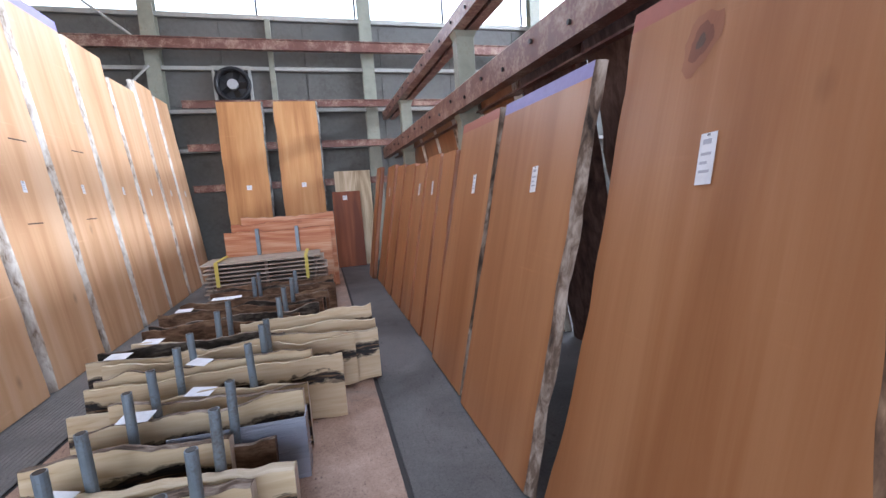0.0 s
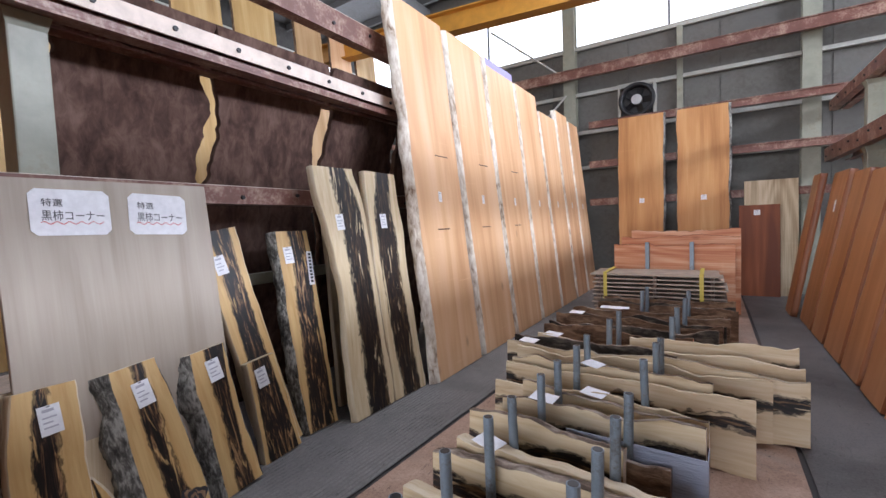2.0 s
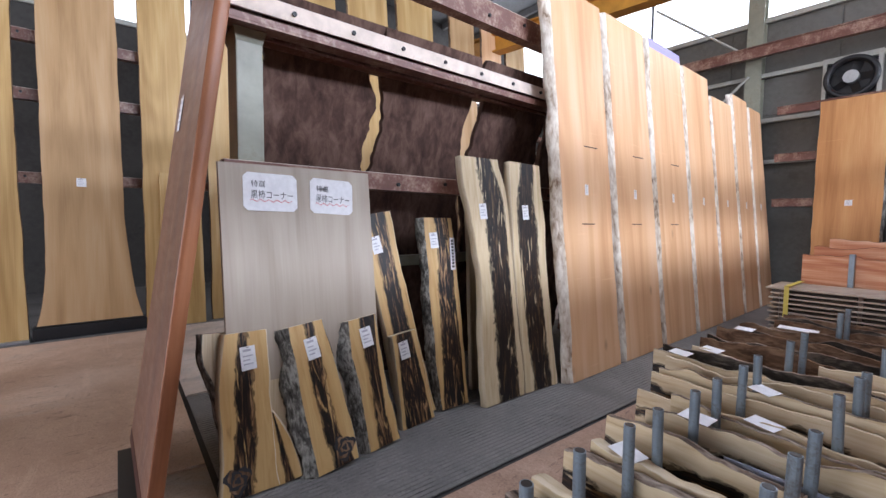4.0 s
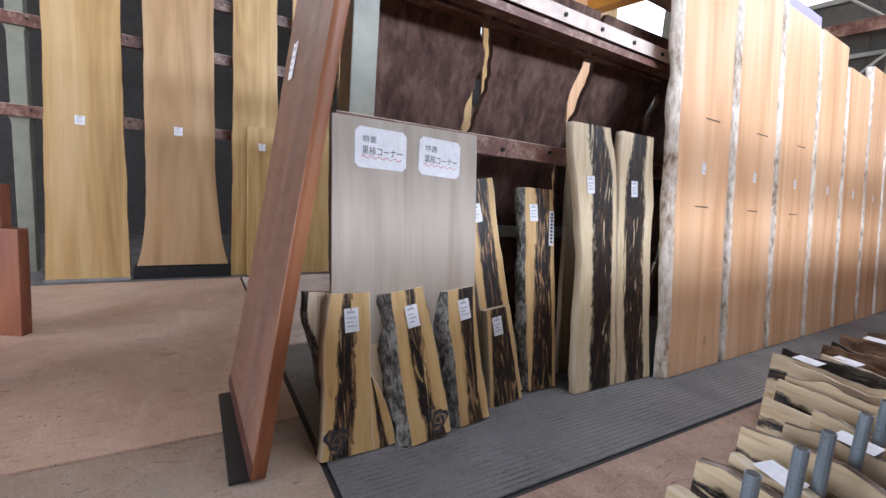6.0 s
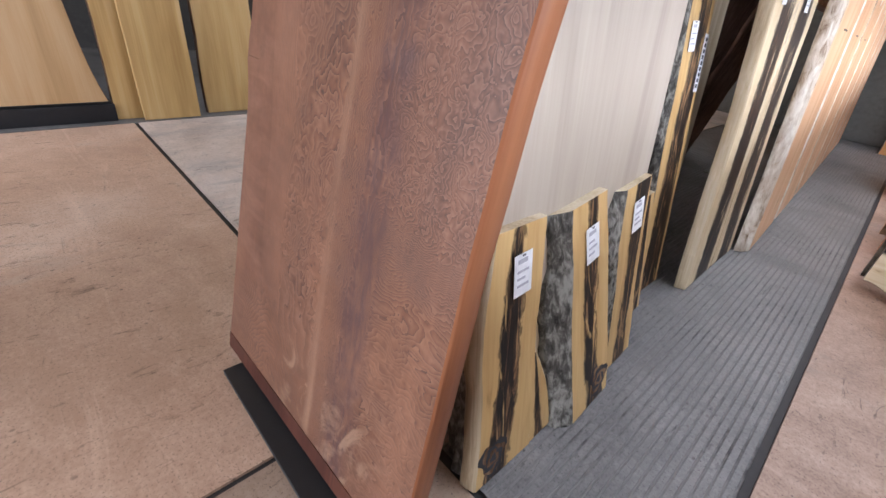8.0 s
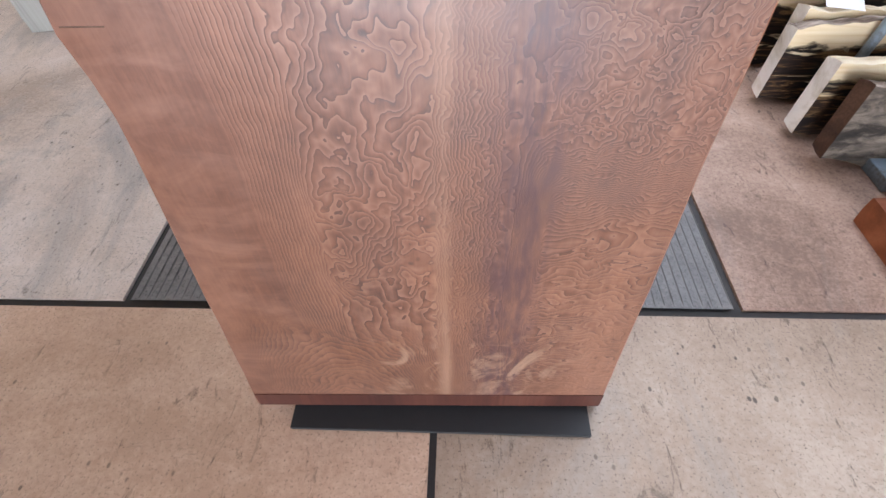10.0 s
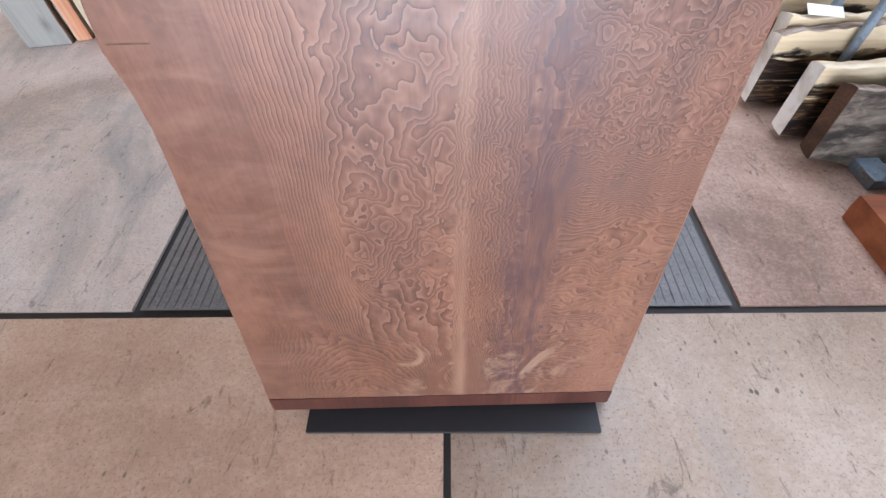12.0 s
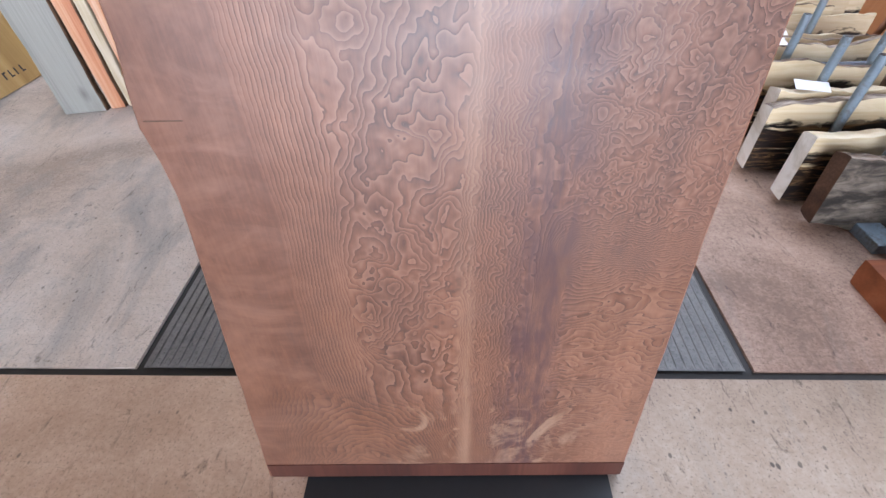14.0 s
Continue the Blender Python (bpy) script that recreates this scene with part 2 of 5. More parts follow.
    tone = op("ADD", op("MULTIPLY_ADD", pores, 0.30, 0.5), op("MULTIPLY_ADD", fine, 0.28, op("MULTIPLY_ADD", cloud, 0.50, op("MULTIPLY", broad, 0.8))))
    base = ramp(n, l, tone, [(0.28, (0.058, 0.017, 0.007)), (0.50, (0.110, 0.038, 0.016)), (0.74, (0.190, 0.078, 0.039))])
    scraped = op("MULTIPLY", op("SUBTRACT", 1.0, shown), op("MULTIPLY_ADD", tex(7.0, 15.0, 4, 0.65, 0.6), 3.0, 0.25, True))
    col = mix(n, l, op("MULTIPLY", scraped, 0.55), base, (0.25, 0.125, 0.078))
    col = mix(n, l, op("MULTIPLY", rise, 0.42), col, (0.31, 0.165, 0.102))
    col = mix(n, l, op("MULTIPLY", line, 0.88), col, (0.032, 0.010, 0.006))
    col = mix(n, l, op("MULTIPLY", op("MULTIPLY", op("POWER", saw_b, 2.5), low), 0.40), col, (0.25, 0.120, 0.060))
    fleck = tex(55.0, 10.0, 4, 0.65, 0.3)
    purple = op("MULTIPLY", band(lean, 0.140, 0.240, 0.035), op("MULTIPLY_ADD", fleck, 3.4, 0.62, True))
    col = mix(n, l, op("MULTIPLY", purple, 0.85), col, (0.050, 0.018, 0.020))
    ribbon = op("MULTIPLY", band(lean, 0.04, 0.075, 0.012), op("MULTIPLY_ADD", tex(30.0, 2.0, 3), 2.0, 0.5, True))
    col = mix(n, l, op("MULTIPLY", ribbon, 0.45), col, (0.34, 0.20, 0.12))
    swirl = op("MULTIPLY", op("MULTIPLY_ADD", tex(7.0, 6.0, 4, 0.6, 2.4), 8.0, -0.15, True), op("MULTIPLY", op("SUBTRACT", 1.0, step(Z, 0.22, 0.42)), band(X, -0.14, 0.34, 0.10)))
    col = mix(n, l, op("MULTIPLY", swirl, 0.50), col, (0.35, 0.22, 0.135))
    pin = n.new("ShaderNodeTexVoronoi")
    l.new(coords(n, l, (30.0, 30.0, 34.0), shift=False), pin.inputs["Vector"])
    pin.inputs["Scale"].default_value = 1.0
    dots = op("MULTIPLY", op("SUBTRACT", 0.13, pin.outputs["Distance"]), 30.0, None, True)
    dots = op("MULTIPLY", dots, op("MULTIPLY_ADD", tex(3.0, 3.0, 2), 9.0, -0.9, True))
    col = mix(n, l, op("MULTIPLY", dots, 0.9), col, (0.02, 0.010, 0.008))
    l.new(col, b.inputs["Base Color"])
    chatter = tex(5.0, 30.0, 3, 0.6, 0.4)
    h = op("ADD", op("MULTIPLY", line, -1.0), op("MULTIPLY", chatter, 1.8))
    bump(n, l, b, h, 0.13, 0.0018)
    l.new(op("MULTIPLY_ADD", tex(4.0, 14.0, 4, 0.65), 0.35, 0.44), b.inputs["Roughness"])
    return m


def paint(name, colour, worn, rough=0.5, metal=0.0, scale=7.0, amount=0.5):
    m, n, l, b = shader(name, rough, metal)
    f = noise_node(n, l, coords(n, l, (scale, scale, scale)), 1.0, 6, 0.65, 0.3)
    g = noise_node(n, l, coords(n, l, (scale * 9, scale * 9, scale * 9)), 1.0, 3, 0.6)
    h = math_node(n, l, "MULTIPLY_ADD", g, 0.35, math_node(n, l, "MULTIPLY", f, 0.65))
    k = math_node(n, l, "MULTIPLY", math_node(n, l, "SUBTRACT", h, 1.0 - amount - 0.1), 6.0, None, True)
    shade = ramp(n, l, f, [(0.3, tuple(c * 0.72 for c in colour)), (0.6, colour)])
    l.new(mix(n, l, k, shade, worn), b.inputs["Base Color"])
    bump(n, l, b, h, 0.15, 0.004)
    return m


def concrete(name, dark, mid, light, grey, greyness):
    """Trowelled floor: reddish dust, grey scuffs, specks and drips."""
    m, n, l, b = shader(name, 0.62, spec=0.4)
    a = noise_node(n, l, coords(n, l, (0.9, 0.9, 0.9), shift=False), 1.0, 5, 0.6, 0.6)
    c = noise_node(n, l, coords(n, l, (9.0, 9.0, 9.0), shift=False), 1.0, 5, 0.7, 0.3)
    s = noise_node(n, l, coords(n, l, (60.0, 60.0, 60.0), shift=False), 1.0, 3, 0.7)
    f = math_node(n, l, "MULTIPLY_ADD", s, 0.22, math_node(n, l, "MULTIPLY_ADD", c, 0.20, math_node(n, l, "MULTIPLY", a, 0.58)))
    col = ramp(n, l, f, [(0.40, dark), (0.50, mid), (0.60, light)])
    scuff = noise_node(n, l, coords(n, l, (1.1, 0.55, 1.0), shift=False), 1.0, 6, 0.7, 1.2)
    k = math_node(n, l, "MULTIPLY", math_node(n, l, "SUBTRACT", scuff, 1.0 - greyness), 5.0, None, True)
    col = mix(n, l, k, col, grey)
    speck = n.new("ShaderNodeTexVoronoi")
    speck.inputs["Scale"].default_value = 1.0
    l.new(coords(n, l, (24.0, 17.0, 20.0), shift=False), speck.inputs["Vector"])
    near = noise_node(n, l, coords(n, l, (2.1, 2.1, 2.1), shift=False), 1.0, 2, 0.5)
    d = math_node(n, l, "MULTIPLY", math_node(n, l, "SUBTRACT", math_node(n, l, "MULTIPLY", c, 0.29), speck.outputs["Distance"]), 16.0, None, True)
    d = math_node(n, l, "MULTIPLY", d, math_node(n, l, "MULTIPLY", math_node(n, l, "SUBTRACT", near, 0.48), 7.0, None, True))
    col = mix(n, l, math_node(n, l, "MULTIPLY", d, 0.85), col, (0.05, 0.038, 0.03))
    drip = noise_node(n, l, coords(n, l, (3.0, 14.0, 3.0), shift=False), 1.0, 5, 0.75, 2.0)
    col = mix(n, l, math_node(n, l, "MULTIPLY", math_node(n, l, "SUBTRACT", drip, 0.63), 5.0, None, True), col, (0.10, 0.075, 0.055))
    wipe = noise_node(n, l, coords(n, l, (0.7, 5.0, 1.0), shift=False), 1.0, 5, 0.7, 1.5)
    col = mix(n, l, math_node(n, l, "MULTIPLY", math_node(n, l, "SUBTRACT", wipe, 0.60), 2.5, None, True), col, tuple(min(1.0, c * 1.25) for c in light))
    l.new(col, b.inputs["Base Color"])
    grit = noise_node(n, l, coords(n, l, (130.0, 130.0, 130.0), shift=False), 1.0, 2, 0.6)
    col = mix(n, l, math_node(n, l, "MULTIPLY", math_node(n, l, "SUBTRACT", grit, 0.57), 5.0, None, True), col, tuple(k * 0.45 for k in dark))
    scar = noise_node(n, l, coords(n, l, (16.0, 4.5, 5.0), shift=False), 1.0, 6, 0.75, 1.4)
    col = mix(n, l, math_node(n, l, "MULTIPLY", math_node(n, l, "SUBTRACT", scar, 0.59), 8.0, None, True), col, tuple(k * 0.32 for k in dark))
    l.new(col, b.inputs["Base Color"])
    rr = math_node(n, l, "MULTIPLY_ADD", c, 0.35, 0.36)
    l.new(rr, b.inputs["Roughness"])
    bump(n, l, b, f, 0.25, 0.004)
    return m


def plain(name, colour, rough=0.6, metal=0.0):
    m, n, l, b = shader(name, rough, metal)
    f = noise_node(n, l, coords(n, l, (30.0, 30.0, 30.0)), 1.0, 3, 0.6)
    l.new(ramp(n, l, f, [(0.3, tuple(c * 0.85 for c in colour)), (0.7, colour)]), b.inputs["Base Color"])
    return m


M_FLOOR = concrete("dusty_pink_concrete", (0.37, 0.225, 0.148), (0.51, 0.33, 0.228), (0.63, 0.46, 0.345), (0.42, 0.36, 0.31), 0.46)
M_FLOOR_PALE = concrete("pale_pink_concrete", (0.46, 0.295, 0.200), (0.58, 0.392, 0.278), (0.69, 0.515, 0.395), (0.48, 0.395, 0.33), 0.42)
M_FLOOR_DULL = concrete("dull_beige_concrete", (0.27, 0.190, 0.132), (0.37, 0.268, 0.195), (0.45, 0.350, 0.270), (0.31, 0.275, 0.24), 0.50)
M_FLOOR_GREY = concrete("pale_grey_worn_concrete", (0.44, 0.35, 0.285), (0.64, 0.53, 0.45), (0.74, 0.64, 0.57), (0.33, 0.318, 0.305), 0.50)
# Grey scuffs over the pink floor's tones, darkened for the aisle's shade.
M_FLOOR_WORN_SHADED = concrete("scuffed_shaded_concrete", (0.20, 0.120, 0.082), (0.37, 0.24, 0.175), (0.50, 0.355, 0.27), (0.22, 0.19, 0.168), 0.50)
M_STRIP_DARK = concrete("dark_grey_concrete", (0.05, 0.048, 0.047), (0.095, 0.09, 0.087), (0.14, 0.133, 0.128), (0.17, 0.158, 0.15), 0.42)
M_STRIP = concrete("grey_ribbed_concrete", (0.095, 0.090, 0.086), (0.165, 0.156, 0.148), (0.24, 0.226, 0.214), (0.27, 0.25, 0.233), 0.46)
M_JOINT = plain("joint_filler", (0.045, 0.040, 0.038), 0.8)
M_LEFT = wood("salmon_hardwood", (0.55, 0.29, 0.140), (0.67, 0.400, 0.215), (0.74, 0.49, 0.295), rings=3.0, lines=0.12, fine=0.08)
M_RIGHT = wood("orange_hardwood", (0.265, 0.103, 0.036), (0.335, 0.143, 0.057), (0.40, 0.190, 0.084), rough=0.40, rings=2.4, lines=0.14, fine=0.14)
M_HONEY = wood("honey_hardwood", (0.38, 0.165, 0.055), (0.53, 0.26, 0.095), (0.62, 0.35, 0.15), rings=3.0, lines=0.2, fine=0.2)
M_YELLOW = wood("yellow_softwood", (0.36, 0.21, 0.07), (0.51, 0.33, 0.13), (0.60, 0.42, 0.21), rings=4.0, knots=False, fine=0.2, lines=0.2)
M_TAN = wood("tan_softwood", (0.33, 0.19, 0.08), (0.46, 0.285, 0.135), (0.53, 0.36, 0.20), rings=3.0, knots=False, fine=0.2, lines=0.2)
M_CREAM = wood("cream_sapwood", (0.33, 0.24, 0.14), (0.57, 0.465, 0.31), (0.70, 0.61, 0.46), rings=5.0)
M_GREYWOOD = wood("weathered_grey_timber", (0.16, 0.12, 0.08), (0.33, 0.27, 0.19), (0.47, 0.40, 0.30), rings=5.0)
M_BACK = bark("rough_sawn_burl_back", [(0.34, (0.030, 0.016, 0.013)), (0.50, (0.088, 0.049, 0.038)), (0.66, (0.165, 0.102, 0.080))], (16.0, 16.0, 8.0), 0.35)
M_DARK = wood("dark_brown_timber", (0.025, 0.012, 0.008), (0.065, 0.032, 0.019), (0.13, 0.07, 0.042), rings=6.0)
M_RED = wood("red_brown_timber", (0.095, 0.028, 0.014), (0.155, 0.048, 0.022), (0.22, 0.078, 0.036), rings=3.0, knots=False, fine=0.2)
M_ORANGE = wood("bright_orange_timber", (0.44, 0.13, 0.055), (0.62, 0.29, 0.15), (0.76, 0.52, 0.35), rings=5.0)
M_BOARD = wood("pale_grey_beech_board", (0.29, 0.235, 0.185), (0.385, 0.325, 0.262), (0.45, 0.39, 0.325), rings=2.5, knots=False, lines=0.25, fine=0.15)
M_REDORANGE = wood("dark_orange_red_timber", (0.13, 0.034, 0.012), (0.22, 0.064, 0.022), (0.30, 0.10, 0.04), rings=3.0, knots=False, fine=0.2)
M_FOOT = wood("dark_oiled_end_grain", (0.035, 0.010, 0.006), (0.065, 0.019, 0.011), (0.10, 0.034, 0.02), rings=3.0, knots=False, fine=0.3)
M_EDGE = wood("oiled_slab_edge", (0.14, 0.044, 0.018), (0.25, 0.092, 0.040), (0.32, 0.13, 0.060), rings=2.0, knots=True, rough=0.4, fine=0.2)
M_GREYSLAB = wood("grey_weathered_slab", (0.22, 0.215, 0.185), (0.34, 0.335, 0.30), (0.43, 0.425, 0.385), rings=2.0, fine=0.3)
M_GROOVE = paint("dirt_in_grooves", (0.092, 0.087, 0.082), (0.19, 0.18, 0.17), 0.85, 0.0, 2.6, 0.58)
# Darker copy of the wall paint; shade behind the far rack is in its colour.
M_WALL_SHADED = paint("painted_shade_panel", (0.055, 0.052, 0.047), (0.035, 0.032, 0.03), 0.8, 0.0, 1.6, 0.45)
M_FIGURED = figured("figured_burl_hardwood")
M_ZEBRA = persimmon("black_persimmon_centre", 0.50, 0.185, roam=0.05, uneven=0.06, pale=0.36)
M_ZEBRA_WIDE = persimmon("black_persimmon_wide_heart", 0.50, 0.205, roam=0.06, uneven=0.06, pale=0.46)
M_ZEBRA_PALE = persimmon("black_persimmon_pale_sap", 0.50, 0.165, (0.64, 0.53, 0.35), 0.03, 0.11, 0.03)
M_HALF_DARK = persimmon("cream_timber_with_dark_heart", 0.30, 0.42, (0.66, 0.55, 0.37), 0.35, 0.22, 0.25)
M_CRACKED = persimmon("cream_timber_with_ingrown_bark", 0.62, 0.075, (0.62, 0.51, 0.35), 0.70, 0.20, 0.30)
M_BARK_PALE = bark("pale_peeled_bark", [(0.38, (0.20, 0.13, 0.085)), (0.46, (0.50, 0.41, 0.32)), (0.59, (0.76, 0.70, 0.61))])
M_BARK_GREY = bark("grey_lichen_bark", [(0.38, (0.03, 0.027, 0.024)), (0.50, (0.11, 0.104, 0.092)), (0.62, (0.34, 0.33, 0.295))], (60.0, 60.0, 26.0), 1.0)
M_BARK_BROWN = bark("brown_bark", [(0.36, (0.035, 0.02, 0.012)), (0.50, (0.13, 0.075, 0.045)), (0.64, (0.28, 0.18, 0.11))])
M_BARK_DULL = bark("dull_stripped_bark", [(0.38, (0.03, 0.022, 0.017)), (0.50, (0.13, 0.09, 0.065)), (0.66, (0.40, 0.33, 0.27))])
M_BARK_BLACK = bark("black_damp_bark", [(0.36, (0.008, 0.007, 0.006)), (0.50, (0.035, 0.028, 0.022)), (0.66, (0.16, 0.13, 0.10))])
M_WHITEWASH = bark("whitewashed_sapwood", [(0.33, (0.06, 0.05, 0.04)), (0.42, (0.52, 0.48, 0.40)), (0.60, (0.80, 0.78, 0.74))], (9.0, 9.0, 5.0), 0.5)
M_PURPLE = plain("violet_end_sealer", (0.24, 0.20, 0.42), 0.5)
M_WINE = plain("wine_red_end_sealer", (0.34, 0.10, 0.06), 0.5)
M_BEAM = paint("red_oxide_steel", (0.165, 0.064, 0.044), (0.36, 0.25, 0.19), 0.45, 0.0, 5.0, 0.42)
M_BEAM_DUST = paint("dusty_beam_top", (0.74, 0.62, 0.53), (0.46, 0.31, 0.24), 0.7, 0.0, 6.0, 0.32)
M_COLUMN = paint("pale_green_steel", (0.27, 0.275, 0.215), (0.20, 0.17, 0.12), 0.45, 0.0, 4.0, 0.36)
M_POST = paint("blue_grey_steel_tube", (0.23, 0.29, 0.34), (0.12, 0.12, 0.12), 0.40, 0.25, 9.0, 0.40)
M_RUBBER = plain("black_rubber", (0.018, 0.018, 0.019), 0.55)
M_WALL = paint("grey_wall_panel", (0.135, 0.132, 0.12), (0.09, 0.086, 0.075), 0.75, 0.0, 1.6, 0.45)
M_ROOF = paint("dark_roof_sheet", (0.13, 0.13, 0.13), (0.09, 0.085, 0.08), 0.7, 0.0, 2.0, 0.45)
M_GIRT = paint("light_grey_girt", (0.42, 0.42, 0.38), (0.28, 0.26, 0.22), 0.6, 0.0, 4.0, 0.4)
M_CRANE = paint("crane_yellow", (0.58, 0.27, 0.035), (0.36, 0.16, 0.04), 0.45, 0.0, 3.0, 0.3)
M_BLACK = plain("black_cast_metal", (0.02, 0.02, 0.022), 0.45, 0.3)
M_STEEL = plain("dull_steel", (0.42, 0.42, 0.42), 0.4, 0.7)
M_TAG = plain("white_paper_tag", (0.80, 0.80, 0.82), 0.6)
M_INK = plain("black_ink", (0.03, 0.03, 0.035), 0.7)
M_PRINT = plain("faded_print", (0.22, 0.22, 0.24), 0.7)
M_GREYINK = plain("grey_ink", (0.45, 0.45, 0.50), 0.7)
M_REDINK = plain("red_ink", (0.62, 0.12, 0.13), 0.7)
M_STRAP = plain("yellow_strap", (0.66, 0.55, 0.10), 0.5)
M_FILM, _n, _l, _b = shader("clear_wrap_film", 0.12)
_b.inputs["Base Color"].default_value = (0.62, 0.68, 0.80, 1.0)
_b.inputs["Transmission Weight"].default_value, _b.inputs["IOR"].default_value = 0.55, 1.2
_w = noise_node(_n, _l, coords(_n, _l, (7.0, 14.0, 60.0)), 1.0, 4, 0.6, 0.5)
bump(_n, _l, _b, _w, 0.9, 0.02)

M_SKY, _n, _l, _b = shader("white_overcast_sky", 1.0)
_b.inputs["Emission Color"].default_value, _b.inputs["Emission Strength"].default_value = (0.86, 0.94, 1.0, 1.0), 2.2

# ---- mesh helpers ----


def finish(name, bm, mats, parent=None, m=None, label="", smooth=False):
    bmesh.ops.recalc_face_normals(bm, faces=bm.faces[:])
    me = bpy.data.meshes.new(name)
    bm.to_mesh(me)
    bm.free()
    for k in (mats if isinstance(mats, (list, tuple)) else [mats]):
        me.materials.append(k)
    if smooth:
        for p in me.polygons:
            p.use_smooth = True
    ob = new(name, me)
    if parent is not None:
        ob.parent = parent
    if m is not None:
        ob.matrix_basis = m
    if label:
        tagged(ob, label)
    return ob


def part(name, bm, material, parent, label="", m=None):
    return finish(name, bm, material, parent, m, label)


def box(bm, x0, x1, y0, y1, z0, z1, bevel=0.0, mat=0):
    r = bmesh.ops.create_cube(bm, size=1.0)
    vs = r["verts"]
    for v in vs:
        v.co = Vector(((x0 + x1) / 2 + v.co.x * (x1 - x0), (y0 + y1) / 2 + v.co.y * (y1 - y0), (z0 + z1) / 2 + v.co.z * (z1 - z0)))
    fs = list({f for v in vs for f in v.link_faces})
    if bevel > 0:
        es = list({e for v in vs for e in v.link_edges})
        g = bmesh.ops.bevel(bm, geom=es, offset=bevel, segments=2, profile=0.6, affect="EDGES")
        fs = list(set(g["faces"]) | {f for f in fs if f.is_valid})
    for f in fs:
        f.material_index = mat
    return bm


def tube(bm, r, z0, z1, seg=14, x=0.0, y=0.0):
    g = bmesh.ops.create_cone(bm, cap_ends=True, segments=seg, radius1=r, radius2=r, depth=z1 - z0)
    for v in g["verts"]:
        v.co += Vector((x, y, (z0 + z1) / 2))
    return bm


def prism(bm, outline, axis_pts, mat=0):
    """Sweep a closed 2D outline (x, z) along y between axis_pts (y values)."""
    rings = [[bm.verts.new((x, y, z)) for x, z in outline] for y in axis_pts]
    k = len(outline)
    for a, b in zip(rings, rings[1:]):
        for i in range(k):
            bm.faces.new((a[i], a[(i + 1) % k], b[(i + 1) % k], b[i])).material_index = mat
    bm.faces.new(rings[0]).material_index = mat
    bm.faces.new(rings[-1][::-1]).material_index = mat
    return bm


def empty(name, m, label, category, group="", kind=""):
    ob = new(name)
    ob.empty_display_size = 0.1
    ob.matrix_world = m
    return tagged(ob, label, category, group, kind)


def wob(seed, v, amp, freq):
    return amp * noise.noise(Vector((seed * 7.31, v * freq, seed * 1.7))) + 0.45 * amp * noise.noise(Vector((seed * 3.7 + 9, v * freq * 3.1, 0.5))) + 0.22 * amp * noise.noise(Vector((seed * 1.9 + 4, v * freq * 9.0, 2.5)))


def slab_mesh(bm, W, H, T, seed=1, wobble=0.015, wane=(0.0, 0.0), profile=None, rows=26, cap=0.0, bow=0.0, heart=None, end=3):
    """A sawn slab standing on z = 0: face at y = 0 looking to -y, thickness to +y, live edges at -x and +x.
    wane: how far each edge runs out towards the back; profile(f): left and right edge as parts of W at height f.
    heart(f): left and right bound of the heartwood as parts of W, laid at u = 0.35 and 0.65.
    Material slots: 0 face, 1 left edge, 2 right edge, 3 back, end: both ends, 4 sealed band of height cap at the top."""
    uvl = bm.loops.layers.uv.verify()
    e1, e2 = wane
    us = [0.0, 0.2, 0.35, 0.45, 0.55, 0.65, 0.8, 1.0] if heart else [0.0, 1.0]
    rings = []
    for i in range(rows + 1):
        f = i / rows
        z = f * H
        a, b = profile(f) if profile else (-0.5, 0.5)
        xl = a * W + wob(seed, z, wobble, 2.2)
        xr = b * W + wob(seed + 50, z, wobble, 2.2)
        q1 = e1 * (1 + 1.6 * wob(seed + 9, z, 0.35, 5.0)) if e1 else 0.0
        q2 = e2 * (1 + 1.6 * wob(seed + 19, z, 0.35, 5.0)) if e2 else 0.0
        c = min(0.004, T * 0.1)
        by = bow * math.sin(f * math.pi)
        front = [(xl + c, 0), (xr - c, 0)]
        if heart:
            ha, hb = (v * W for v in heart(f))
            stops = (xl + c, ha, hb, xr - c)
            front = [(float(np.interp(u, (0.0, 0.35, 0.65, 1.0), stops)), 0) for u in us]
        pts = front + [(xr + q2 * 0.15, c), (xr + q2 * 0.8, T * 0.5), (xr + q2, T - c), (xr + q2 - c, T),
               (xl - q1 + c, T), (xl - q1, T - c), (xl - q1 * 0.8, T * 0.5), (xl - q1 * 0.15, c)]
        rings.append([bm.verts.new((x, y + by, z)) for x, y in pts])
    k = len(us) + 8
    d = len(us) - 2
    slot = [0] * (d + 1) + [2, 2, 2, 2, 3, 1, 1, 1, 1]
    for i in range(rows):
        a, b = rings[i], rings[i + 1]
        for j in range(k):
            fc = bm.faces.new((a[j], a[(j + 1) % k], b[(j + 1) % k], b[j]))
            fc.material_index = 4 if (cap and i >= rows - max(1, round(cap / H * rows)) and j <= d) else slot[j]
            fc.smooth = j - d in (2, 3, 4, 7, 8)
            u0, u1 = (us[j:j + 2] if j <= d else ([1.0, 0.0] if j == d + 5 else ([1.0, 1.0] if j < d + 5 else [0.0, 0.0])))
            for lp, uv in zip(fc.loops, ((u0, i / rows * H), (u1, i / rows * H), (u1, (i + 1) / rows * H), (u0, (i + 1) / rows * H))):
                lp[uvl].uv = uv
    bm.faces.new(rings[0][::-1]).material_index = end
    bm.faces.new(rings[-1]).material_index = 4 if cap else end
    return bm


